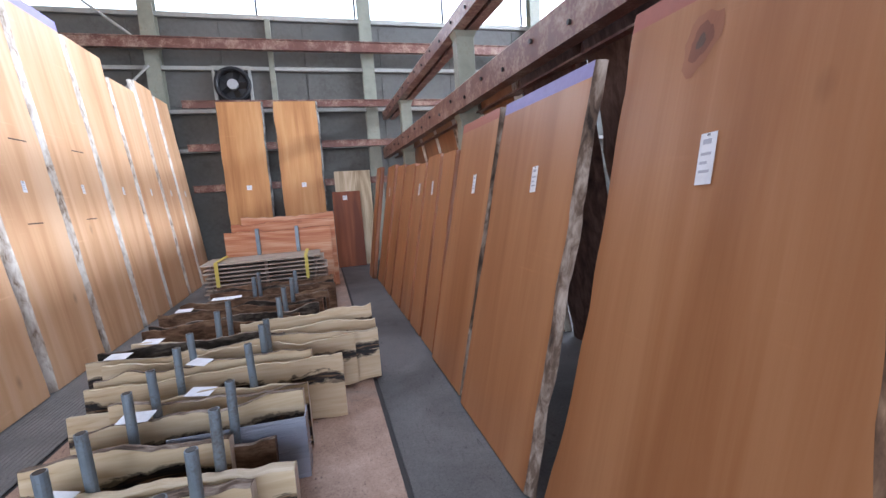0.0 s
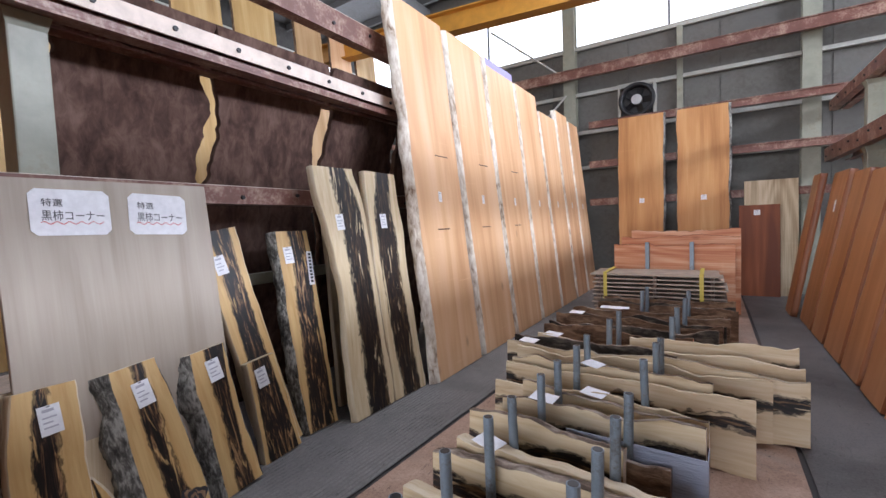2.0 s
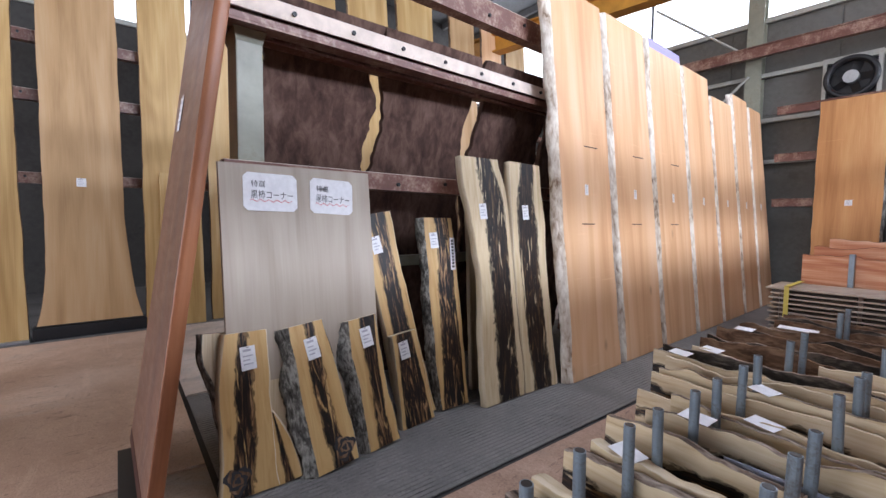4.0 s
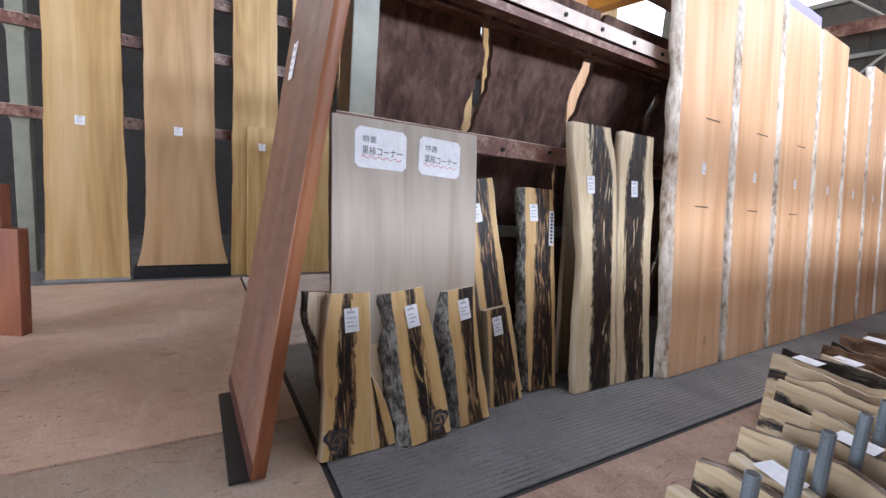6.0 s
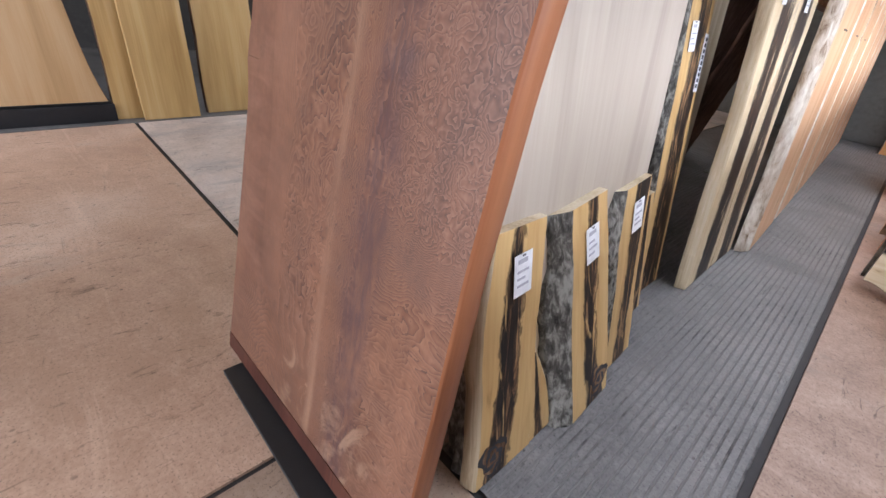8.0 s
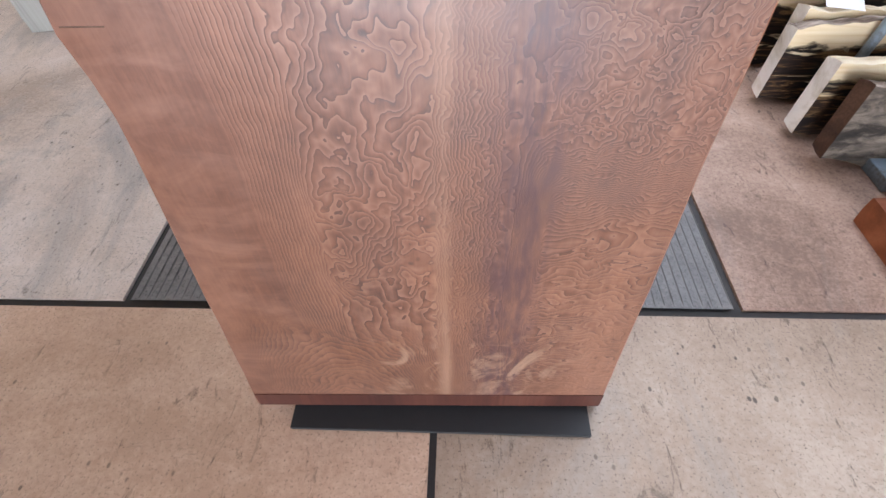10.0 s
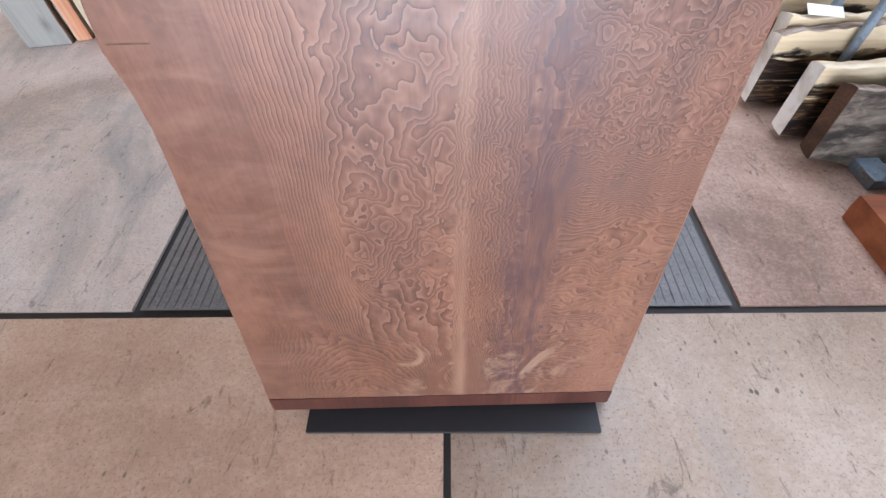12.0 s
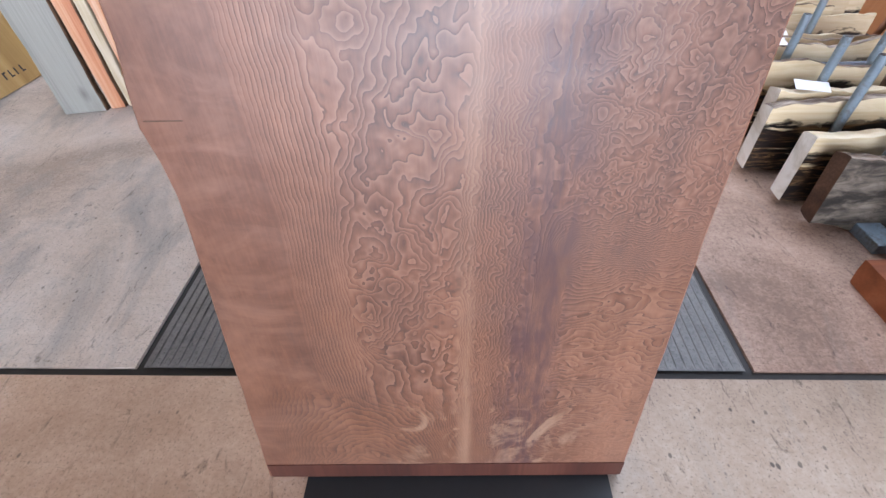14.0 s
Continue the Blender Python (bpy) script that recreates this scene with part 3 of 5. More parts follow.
def stand(x, y, facing, lean, T, roll=0.0, z=0.0):
    """Pose of a slab whose foot's front edge stands at (x, y) and whose face looks to that heading (degrees: 0 = -y, 90 = +x)."""
    return pose(x, y, z + T * math.sin(radians(lean)), 0, 0, facing) @ pose(0, 0, 0, -lean, 0, 0) @ pose(0, 0, 0, 0, roll, 0)


def slab(name, m, W, H, T, mats, label, category="slab", group="", **kw):
    bm = bmesh.new()
    slab_mesh(bm, W, H, T, **kw)
    ob = finish(name, bm, mats, None, m)
    return tagged(ob, label, category, group)


def tag_on(ob, x, z, w, h, tilt=0.0, y=-0.001, lines=3):
    """A stapled paper tag with printed lines on a slab's face."""
    bm = bmesh.new()
    box(bm, -w / 2, w / 2, -0.0015, 0.0, -h, 0)
    t = part("price_tag", bm, M_TAG, ob, "white paper price tag", pose(x, y - 0.003, z, 0, tilt, 0))
    bm = bmesh.new()
    box(bm, -w * 0.30, w * 0.22, -0.0025, -0.0015, -h * 0.22, -h * 0.12)
    for i in range(lines):
        zz = -h * (0.40 + 0.17 * i)
        box(bm, -w * 0.34, w * (0.10 + 0.2 * ((i * 7 + int(x * 50)) % 2)), -0.0025, -0.0015, zz - h * 0.035, zz + h * 0.02)
    part("print", bm, M_GREYINK, t)
    bm = bmesh.new()
    box(bm, -w * 0.08, w * 0.08, -0.004, -0.0015, -h * 0.06, -h * 0.02)
    part("staple", bm, M_PRINT, t)
    return t


def flat_tag(label, m, w, h):
    """A paper tag that lies on top of the stacked timber."""
    bm = bmesh.new()
    box(bm, -w / 2, w / 2, -h / 2, h / 2, 0, 0.0015)
    for v in bm.verts:
        v.co.z += 0.012 * (v.co.x / w) ** 2 * 4
    t = finish("price_tag", bm, M_TAG, None, m)
    bm = bmesh.new()
    for i in range(3):
        box(bm, -w * 0.35, w * (0.3 - 0.12 * i), h * (0.22 - 0.2 * i), h * (0.28 - 0.2 * i), 0.003, 0.0035)
    part("print", bm, M_GREYINK, t)
    return tagged(t, label, "tag", "paper tags on the stacked timber")


# ---- the hall: roof, walls, windows ----


def wall(name, m, length, openings, label):
    """A wall along local x from 0, thickness outward (+y), with a clerestory band and floor-level openings (x0, x1, head)."""
    bm = bmesh.new()
    t = 0.16
    xs = [0.0]
    for a, b, h in openings:
        xs += [a, b]
    xs.append(length)
    for a, b in zip(xs[0::2], xs[1::2]):
        box(bm, a, b, 0, t, -0.02, SILL)
    for a, b, h in openings:
        box(bm, a, b, 0, t, h, SILL)
    box(bm, 0, length, 0, t, HEAD, ROOF)
    return tagged(finish(name, bm, M_WALL, None, m), label, "wall", kind="structure")


B = G @ pose(WALL_LEFT - 0.4, WALL_BACK, 0)
wall_back = wall("wall_back", B, 20.0, [], "grey panelled hall wall under a band of windows")
wall_right = wall("wall_right", pose(WALL_RIGHT, 10.0, 0, 0, 0, -90), 19.2, [], "grey panelled side wall of the hall")
# Left wall alone gets the paint with the gaps' shade coloured in.
WALL_STORE, M_WALL = M_WALL, M_WALL_SHADED
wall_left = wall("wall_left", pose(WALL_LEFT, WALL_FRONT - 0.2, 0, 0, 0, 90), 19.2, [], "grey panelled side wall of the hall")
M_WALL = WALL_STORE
# The door opening is added out of view to let its lamp in.
wall_front = wall("wall_front", pose(WALL_RIGHT + 0.2, WALL_FRONT, 0, 0, 0, 180), 19.6, [(7.4, 16.4, 4.5)], "grey front wall with an added door opening, out of view")
bm = bmesh.new()
box(bm, 0, 19.6, 0.0, 0.16, SILL + 0.002, HEAD - 0.002)
finish("wall_front_upper", bm, M_WALL, None, pose(WALL_RIGHT + 0.2, WALL_FRONT, 0, 0, 0, 180))
tagged(bpy.data.objects["wall_front_upper"], "closed grey panel band above the added door opening", "wall", kind="structure")

bm = bmesh.new()
# Hole in the roof for the added lamp above.
X0, X1, Y0, Y1 = SKY_X - 1.7, SKY_X + 1.7, SKY_Y - 2.8, SKY_Y + 2.8
for a in ((WALL_LEFT - 0.4, X0, WALL_FRONT - 0.4, 10.4), (X1, WALL_RIGHT + 0.4, WALL_FRONT - 0.4, 10.4), (X0, X1, WALL_FRONT - 0.4, Y0), (X0, X1, Y1, 10.4)):
    box(bm, *a, ROOF, ROOF + 0.15)
for i in range(16):
    y = WALL_FRONT + 0.6 + i * 1.2
    box(bm, WALL_LEFT, WALL_RIGHT, y - 0.04, y + 0.04, ROOF - 0.16, ROOF)
for x in (-4.6, -0.7, 3.05, 6.8):
    box(bm, x - 0.09, x + 0.09, WALL_FRONT, 9.2, ROOF - 0.42, ROOF - 0.16)
tagged(finish("ceiling", bm, M_ROOF), "dark sheet-metal roof on steel purlins", "ceiling", kind="structure")

# wall panels of the back wall, each its own sheet
for i in range(13):
    for z0, z1 in ((1.72, 2.36), (2.50, 3.08), (3.24, 3.86), (3.97, SILL - 0.1), (0.02, 1.6)):
        bm = bmesh.new()
        box(bm, i * 1.5 + 0.012, i * 1.5 + 1.488, -0.022, -0.002, z0, z1, 0.004)
        part("wall_panel", bm, M_WALL, wall_back)


def window_band(m, length, step, mids, name):
    ob = empty(name, m, "bright clerestory window band with steel mullions", "window", kind="structure")
    bm = bmesh.new()
    box(bm, 0, length, -0.06, 0.05, SILL, SILL + 0.05, 0.006)
    box(bm, 0, length, -0.12, -0.06, SILL - 0.06, SILL + 0.02, 0.006)
    part("window_sill", bm, M_GIRT, ob)
    bm = bmesh.new()
    box(bm, 0, length, 0.0, 0.05, HEAD - 0.05, HEAD)
    part("window_head", bm, M_GIRT, ob)
    x = mids
    while x < length - 0.1:
        bm = bmesh.new()
        box(bm, x - 0.018, x + 0.018, 0.0, 0.05, SILL + 0.05, HEAD - 0.05)
        part("mullion", bm, M_BLACK, ob)
        x += step
    return ob


window_band(B @ pose(0, 0.04, 0), 19.8, 1.87, 0.35, "window_1")
# Right window band is added out of view to go with its lamp.
window_band(pose(WALL_RIGHT - 0.0, 10.0, 0, 0, 0, -90) @ pose(0, 0.04, 0), 18.8, 1.87, 0.6, "unseen_window")
window_band(pose(WALL_LEFT, WALL_FRONT, 0, 0, 0, 90) @ pose(0, 0.04, 0), 18.8, 1.87, 0.6, "window_3")

for k, m in enumerate((B @ pose(0, 1.2, 0), pose(WALL_LEFT, WALL_FRONT, 0, 0, 0, 90) @ pose(0, 1.2, 0))):
    bm = bmesh.new()
    box(bm, -4, 26, 0, 0.02, 3.5, 9.0)
    tagged(finish("backdrop", bm, M_SKY, None, m), "white overcast sky outside the clerestory windows", "sky", kind="structure")

# girts along the back wall
for z in (3.88, 3.10, 2.38):
    bm = bmesh.new()
    box(bm, 0.3, 19.4, -0.12, -0.03, z, z + 0.07, 0.006)
    tagged(finish("wall_girt", bm, M_GIRT, None, B), "light grey horizontal steel girt on the hall wall", "girt", "wall girts", "structure")

# main columns of the hall
for u in (-4.45, -0.70, 3.12, 6.9):
    e = empty("hall_column", G @ pose(u, WALL_BACK - 0.24, 0), "pale green steel column against the hall wall", "column", "hall columns", "structure")
    bm = bmesh.new()
    box(bm, -0.12, 0.12, -0.012, 0.0, 0, ROOF - 0.42)
    box(bm, -0.006, 0.006, 0.0, 0.18, 0, ROOF - 0.42)
    box(bm, -0.12, 0.12, 0.18, 0.192, 0, ROOF - 0.42)
    part("shaft", bm, M_COLUMN, e)
    bm = bmesh.new()
    box(bm, -0.16, 0.16, -0.05, 0.23, 0, 0.02)
    part("base_plate", bm, M_COLUMN, e)
for u in (1.28,):
    bm = bmesh.new()
    box(bm, u - 0.05, u + 0.05, WALL_BACK - 0.14, WALL_BACK - 0.03, 3.17, SILL - 0.06, 0.006)
    tagged(finish("wall_stud", bm, M_COLUMN, None, G), "narrow pale green wall stud above the slabs", "stud", kind="structure")
# bracing rods
for u0, z0, u1, z1 in ((-2.4, 5.6, -0.95, 4.4), (-0.75, 3.9, -1.6, 3.1)):
    bm = bmesh.new()
    L = math.hypot(u1 - u0, z1 - z0)
    tube(bm, 0.022, 0, L, 8)
    tagged(finish("brace_rod", bm, M_GIRT, None, G @ pose(u0, WALL_BACK - 0.3, z0, 0, math.degrees(math.atan2(u1 - u0, z1 - z0)), 0)), "thin grey diagonal bracing rod", "brace", "bracing rods", "structure")

# overhead crane girder
crane = empty("crane_girder", pose(-0.6, 7.0, 4.95, 0, 0, 9), "yellow overhead crane girder under the roof", "crane")
bm = bmesh.new()
prism(bm, [(-0.13, 0.0), (0.13, 0.0), (0.13, 0.03), (0.012, 0.03), (0.012, 0.37), (0.13, 0.37), (0.13, 0.40), (-0.13, 0.40), (-0.13, 0.37), (-0.012, 0.37), (-0.012, 0.03), (-0.13, 0.03)], [-2.6, 6.5])
part("girder", bm, M_CRANE, crane, "", pose(0, 0, 0, 0, 0, 90))
bm = bmesh.new()
box(bm, 2.55, 2.75, -0.5, 0.5, -0.05, 0.22, 0.01)
part("end_carriage", bm, M_BLACK, crane)
bm = bmesh.new()
box(bm, -6.7, -6.5, -0.5, 0.5, -0.05, 0.22, 0.01)
part("end_carriage", bm, M_BLACK, crane)

# exhaust fan
fan = empty("exhaust_fan", G @ pose(0.55, WALL_BACK - 0.08, 3.62), "black round exhaust fan in a square grey wall frame", "fan")
bm = bmesh.new()
for a in ((-0.34, -0.29, -0.34, 0.34), (0.29, 0.34, -0.34, 0.34), (-0.29, 0.29, -0.34, -0.29), (-0.29, 0.29, 0.29, 0.34)):
    box(bm, a[0], a[1], -0.05, 0.04, a[2], a[3])
part("frame", bm, M_GIRT, fan)
bm = bmesh.new()
tor = [(0.29 + 0.045 * math.cos(b), 0.07 * math.sin(b)) for b in [i * math.pi / 5 for i in range(10)]]
rings = []
for i in range(32):
    a = i * math.pi / 16
    rings.append([bm.verts.new((r * math.cos(a), y - 0.03, r * math.sin(a))) for r, y in tor])
for i in range(32):
    for j in range(10):
        bm.faces.new((rings[i][j], rings[i][(j + 1) % 10], rings[(i + 1) % 32][(j + 1) % 10], rings[(i + 1) % 32][j]))
part("ring", bm, M_BLACK, fan)
bm = bmesh.new()
tube(bm, 0.095, -0.05, 0.07, 20)
part("motor_hub", bm, M_STEEL, fan, "dull grey motor hub", pose(0, -0.02, 0, 90, 0, 0))
for i in range(5):
    bm = bmesh.new()
    box(bm, 0.08, 0.25, -0.003, 0.003, -0.06, 0.06, 0.002)
    part("blade", bm, M_BLACK, fan, "", pose(0, 0.02, 0, 0, i * 72, 0) @ pose(0, 0, 0, 25, 0, 0))
bm = bmesh.new()
box(bm, -0.29, 0.29, 0.05, 0.06, -0.29, 0.29)
part("backing", bm, M_BLACK, fan)

# ---- storage racks ----


def channel(bm, w, h, y0, y1, t=0.014):
    prism(bm, [(0, 0), (w, 0), (w, t), (t, t), (t, h - t), (w, h - t), (w, h), (0, h)], [y0, y1])
    return bm


BOLT = None


def rack(name, m, y0, y1, cols, beams, label):
    """Steel rack along local y: columns at cols, channel beams (x, z, height, opens to -x?)."""
    global BOLT
    e = empty(name, m, label, "rack")
    for y in cols:
        bm = bmesh.new()
        top = max(z for _, z, _, _ in beams)
        box(bm, -0.09, 0.09, y - 0.07, y + 0.07, 0.012, top, 0.008)
        c = part("column", bm, M_COLUMN, e, "pale green painted steel column")
        bm = bmesh.new()
        box(bm, -0.13, 0.13, y - 0.11, y + 0.11, 0.0, 0.014)
        part("base_plate", bm, M_COLUMN, c)
        for z in sorted({b[1] for b in beams}):
            bm = bmesh.new()
            g = bmesh.ops.create_cone(bm, cap_ends=True, segments=4, radius1=0.10, radius2=0.16, depth=0.12)
            for v in g["verts"]:
                q = pose(0, 0, 0, 0, 0, 45) @ v.co
                v.co = Vector((q.x, y + q.y * 0.75, z - 0.062 + q.z))
            part("bracket", bm, M_COLUMN, c)
    for x, z, h, flip in beams:
        bm = bmesh.new()
        channel(bm, 0.10, h, y0, y1)
        if flip:
            for v in bm.verts:
                v.co.x = -v.co.x
        for v in bm.verts:
            v.co.x += x
            v.co.z += z
        b = part("beam", bm, M_BEAM, e, "dusty red-oxide channel beam")
        bm = bmesh.new()
        sgn = -1 if flip else 1
        box(bm, min(x, x + sgn * 0.10) , max(x, x + sgn * 0.10), y0, y1, z + h + 0.0005, z + h + 0.003)
        part("dust", bm, M_BEAM_DUST, b)
        if BOLT is None:
            bm = bmesh.new()
            tube(bm, 0.014, 0.0, 0.014, 6)
            BOLT = bpy.data.meshes.new("bolt")
            bm.to_mesh(BOLT)
            bm.free()
            BOLT.materials.append(M_BLACK)
        k = 0
        yy = y0 + 0.25
        while yy < min(y1, y0 + 9):
            o = new("bolt", BOLT)
            o.parent = b
            o.matrix_basis = pose(x - sgn * 0.001, yy, z + h * (0.62 if k % 2 else 0.38), 0, -90 * sgn, 0)
            yy += 0.42
            k += 1
    return e


# x: outer web of the beam; flip True puts the flanges towards -x
center_rack = rack("storage_rack", pose(-0.83, 0, 0, 0, 0, SKEW), 0.10, 8.4, (0.24, 4.3, 8.2),
                   [(0.07, 2.34, 0.15, False), (0.10, 1.53, 0.11, True), (-0.10, 2.34, 0.15, False), (0.12, 2.88, 0.18, True)],
                   "steel storage rack with pale green columns and red-brown beams")
bm = bmesh.new()
box(bm, 0.172, 0.186, 0.10, 8.4, 2.405, 2.497, 0.003)
plate = part("web_plate", bm, M_BEAM_DUST, center_rack, "pale dusty face plate of the top beam")
# Black bolt heads stand in for the dark holes in the plate.
for k in range(18):
    o = new("bolt", BOLT)
    o.parent = plate
    o.matrix_basis = pose(0.184, 0.45 + k * 0.36, 2.45, 0, 90, 0)
bm = bmesh.new()
box(bm, 0.17, 0.21, 0.10, 8.4, 2.325, 2.339, 0.002)
box(bm, 0.198, 0.21, 0.10, 8.4, 2.339, 2.372, 0.002)
part("lower_lip", bm, M_BEAM, center_rack)
bm = bmesh.new()
box(bm, -0.16, -0.11, 0.35, 2.6, 0.98, 1.06, 0.004)
part("lower_rail", bm, M_COLUMN, center_rack, "thin pale green lower rail")
right_rack = rack("storage_rack", G @ pose(3.43, 0, 0), -0.3, 8.5, (0.1, 3.75, 6.75),
                  [(-0.17, 2.10, 0.20, False), (0.17, 2.10, 0.20, True), (-0.12, 2.88, 0.14, False), (0.12, 2.88, 0.14, True)],
                  "steel storage rack with pale green columns behind the orange slabs")
far_rack = rack("storage_rack", G @ pose(-5.05, 0, 0), -5.0, 8.4, (-1.92, 1.4, 5.0),
                [(0.16, 1.70, 0.12, True), (0.16, 2.62, 0.12, True), (0.16, 3.26, 0.12, True), (0.16, 4.3, 0.14, True)],
                "tall steel storage rack behind the yellow slabs")
back_rack = empty("wall_rack", G @ pose(0, WALL_BACK - 0.34, 0), "red-brown steel rails of the rack along the hall wall", "rack")
for z, h, d in ((4.15, 0.19, 0.10), (3.13, 0.13, 0.08), (2.36, 0.13, 0.08), (1.62, 0.13, 0.08)):
    bm = bmesh.new()
    x0 = -6.0 if z > 4 else -0.28
    box(bm, x0, 7.5, -0.04 - d, -0.04, z, z + h, 0.008)
    box(bm, x0, 7.5, -0.06 - d, -0.02, z + h - 0.02, z + h, 0.003)
    part("rail", bm, M_BEAM, back_rack)

# ---- salmon slabs in the centre row ----
ROW = "salmon slabs leaning on the rack"
TAGROW = [(2.50, 3.36, 3.36), (3.39, 4.24, 3.36), (4.26, 5.17, 3.37), (5.19, 6.07, 3.28), (6.09, 6.95, 3.08), (6.98, 7.72, 3.28), (7.75, 8.45, 3.22)]
for i, (a, b, h) in enumerate(TAGROW):
    T = 0.075
    W = b - a - 0.09
    ob = slab("timber_slab", G @ stand(-0.19, (a + b) / 2 + 0.045, 90, 6.0, T), W, h, T, [M_LEFT, M_BARK_PALE, M_BARK_PALE, M_LEFT, M_PURPLE],
              "tall salmon-orange slab with pale bark edges leaning on the rack", "slab", ROW, seed=11 + i, wobble=0.018, wane=(0.065, 0.025), rows=34,
              cap=0.10 if i == 2 else 0.0)
    tag_on(ob, -0.02, 1.66, 0.05, 0.095, 3)
    bm = bmesh.new()
    for z, x0, x1 in ((2.0, -0.02, 0.20), (1.31, -0.12, 0.08)):
        box(bm, x0, x1, -0.0018, -0.0008, z - 0.004, z + 0.006)
    if i < 3:
        part("scorch_mark", bm, M_DARK, ob, "short dark saw marks")
    else:
        bm.free()

# ---- orange slabs along the right rack ----
ROW = "orange slabs leaning on the right rack"
RIGHT = [(-0.01, 1.07, 2.02, 4, 13.0, 2.72), (1.13, 2.05, 1.88, 5, 12.5, 2.66), (2.10, 2.86, 1.88, 4, 12.0, 2.68), (2.90, 3.34, 1.70, 0, 11, 2.70),
         (3.37, 3.88, 1.72, 0, 11, 2.70), (3.92, 4.45, 1.68, 0, 11, 2.70), (4.48, 5.10, 1.72, 0, 11, 2.70), (5.14, 5.72, 1.76, 0, 11, 2.70), (5.75, 6.45, 1.80, 0, 10, 2.70), (6.52, 7.00, 1.82, 0, 9, 2.62)]
for i, (a, b, h, cap, lean, u) in enumerate(RIGHT):
    T = 0.045 if i < 2 else 0.07
    W = b - a - (0.05 if i == 1 else (0.035 if i < 3 else 0.06))
    flare = (lambda f: (-0.5 - 0.03 * (1 - f) ** 4, 0.5)) if i else (lambda f: (-0.5 - 0.02 * (1 - f) ** 6 + 0.03 * math.sin(f * 3.1), 0.5 - 0.2 * f))
    ob = slab("timber_slab", G @ stand(u, (a + b) / 2, -90, lean, T), W, h, T, [M_RIGHT, M_BARK_DULL if i < 3 else M_EDGE, (M_BARK_BROWN, M_BARK_DULL, M_BARK_DULL)[i] if i < 3 else M_EDGE, M_RIGHT, M_PURPLE if i == 1 else M_WINE],
              "reddish-orange hardwood slab leaning on the rack with a live edge", "slab", ROW, seed=31 + i * 3, wobble=0.022, wane=(0.012, 0.028 if i == 1 else 0.014), rows=28,
              cap=0.09 if cap else 0.0, profile=flare)
    if i in (0, 1, 2, 4, 5, 8):
        tag_on(ob, 0.07 if i else -0.07, 1.47 if i else 1.50, 0.055, 0.13 if i else 0.155, -3)
for ob in [o for o in scene.objects if o.get("group") == ROW][:1]:
    bm = bmesh.new()
    for k, (rad, dz) in enumerate(((0.075, -0.0012), (0.045, -0.002), (0.018, -0.0028))):
        g = bmesh.ops.create_circle(bm, cap_ends=True, segments=22, radius=rad)
        for v in g["verts"]:
            a = math.atan2(v.co.y, v.co.x)
            q = 1 + 0.12 * math.sin(3 * a + k) + 0.06 * math.sin(8 * a)
            v.co = Vector((v.co.x * q * 0.85, dz, v.co.y * q * 1.35))
        bm.faces.ensure_lookup_table()
        bm.faces[-1].material_index = k
    finish("knot", bm, [M_EDGE, M_RED, M_DARK], ob, pose(-0.17, 0, 1.80, 0, 18, 0))
# slabs on the far side of the right rack
# The first three are coloured dark to stand for the shade in the gap.
for i in range(9):
    a = 0.3 + i * 0.86
    slab("timber_slab", G @ stand(4.02, a + 0.4, 90, 11.0, 0.05), 0.80, 2.34 + 0.06 * (i % 3), 0.05, [M_RIGHT, M_BARK_PALE, M_BARK_PALE, M_RIGHT, M_WINE] if i > 2 else [M_BACK, M_BACK, M_BACK, M_BACK, M_WINE],
         "orange slab seen from behind across the rack" if i > 2 else "slab seen from behind across the rack, shade painted in", "slab", "slabs behind the right rack", seed=81 + i, wobble=0.03, wane=(-0.05, -0.04), rows=20)

# ---- slabs at the end wall ----
for a, b, h, mat, lab in ((-0.02, 0.74, 3.22, M_TAN, "tall honey-tan slab leaning on the end wall"), (0.95, 1.72, 3.22, M_TAN, "tall honey-tan slab leaning on the end wall")):
    ob = slab("timber_slab", G @ stand((a + b) / 2 + 0.30, WALL_BACK - 0.66, 0, 2.5, 0.06), b - a, h, 0.06, [M_HONEY, M_BARK_GREY, M_BARK_GREY, M_HONEY, M_WINE], lab, "slab", "slabs at the end wall", seed=int(a * 10) + 140, wobble=0.02, wane=(0.01, 0.03))
    tag_on(ob, 0.02, 1.70, 0.085, 0.085)
ob = slab("panel_board", G @ stand(2.58, WALL_BACK - 0.62, 0, 3.0, 0.03), 0.70, 1.88, 0.03, [M_CREAM, M_CREAM, M_CREAM, M_CREAM, M_CREAM], "pale grey-beige panel leaning on the end wall", "panel", seed=150, wobble=0.004)
ob = slab("timber_slab", G @ stand(2.42, WALL_BACK - 0.76, 0, 4.0, 0.05), 0.54, 1.48, 0.05, [M_REDORANGE, M_RED, M_RED, M_RED, M_WINE], "short red-brown slab leaning on the pale panel", "slab", seed=151, wobble=0.006)
tag_on(ob, -0.03, 1.40, 0.085, 0.085)

# ---- rough brown slabs seen from behind in the centre rack ----
for i, (a, b) in enumerate(((0.33, 1.10), (1.17, 2.02), (2.11, 2.90), (2.97, 3.8), (3.9, 4.7))):
    slab("timber_slab", stand(-1.52, (a + b) / 2, -90, 12.5, 0.05), b - a, 2.72, 0.05, [M_BACK, M_BACK, M_BACK, M_BACK, M_WINE],
         "rough dark brown slab seen from its sawn back", "slab", "slabs behind the centre rack", seed=171 + i * 5, wobble=0.09, rows=90)

# ---- yellow slabs on the far left ----
ROW = "yellow slabs leaning on the far rack"
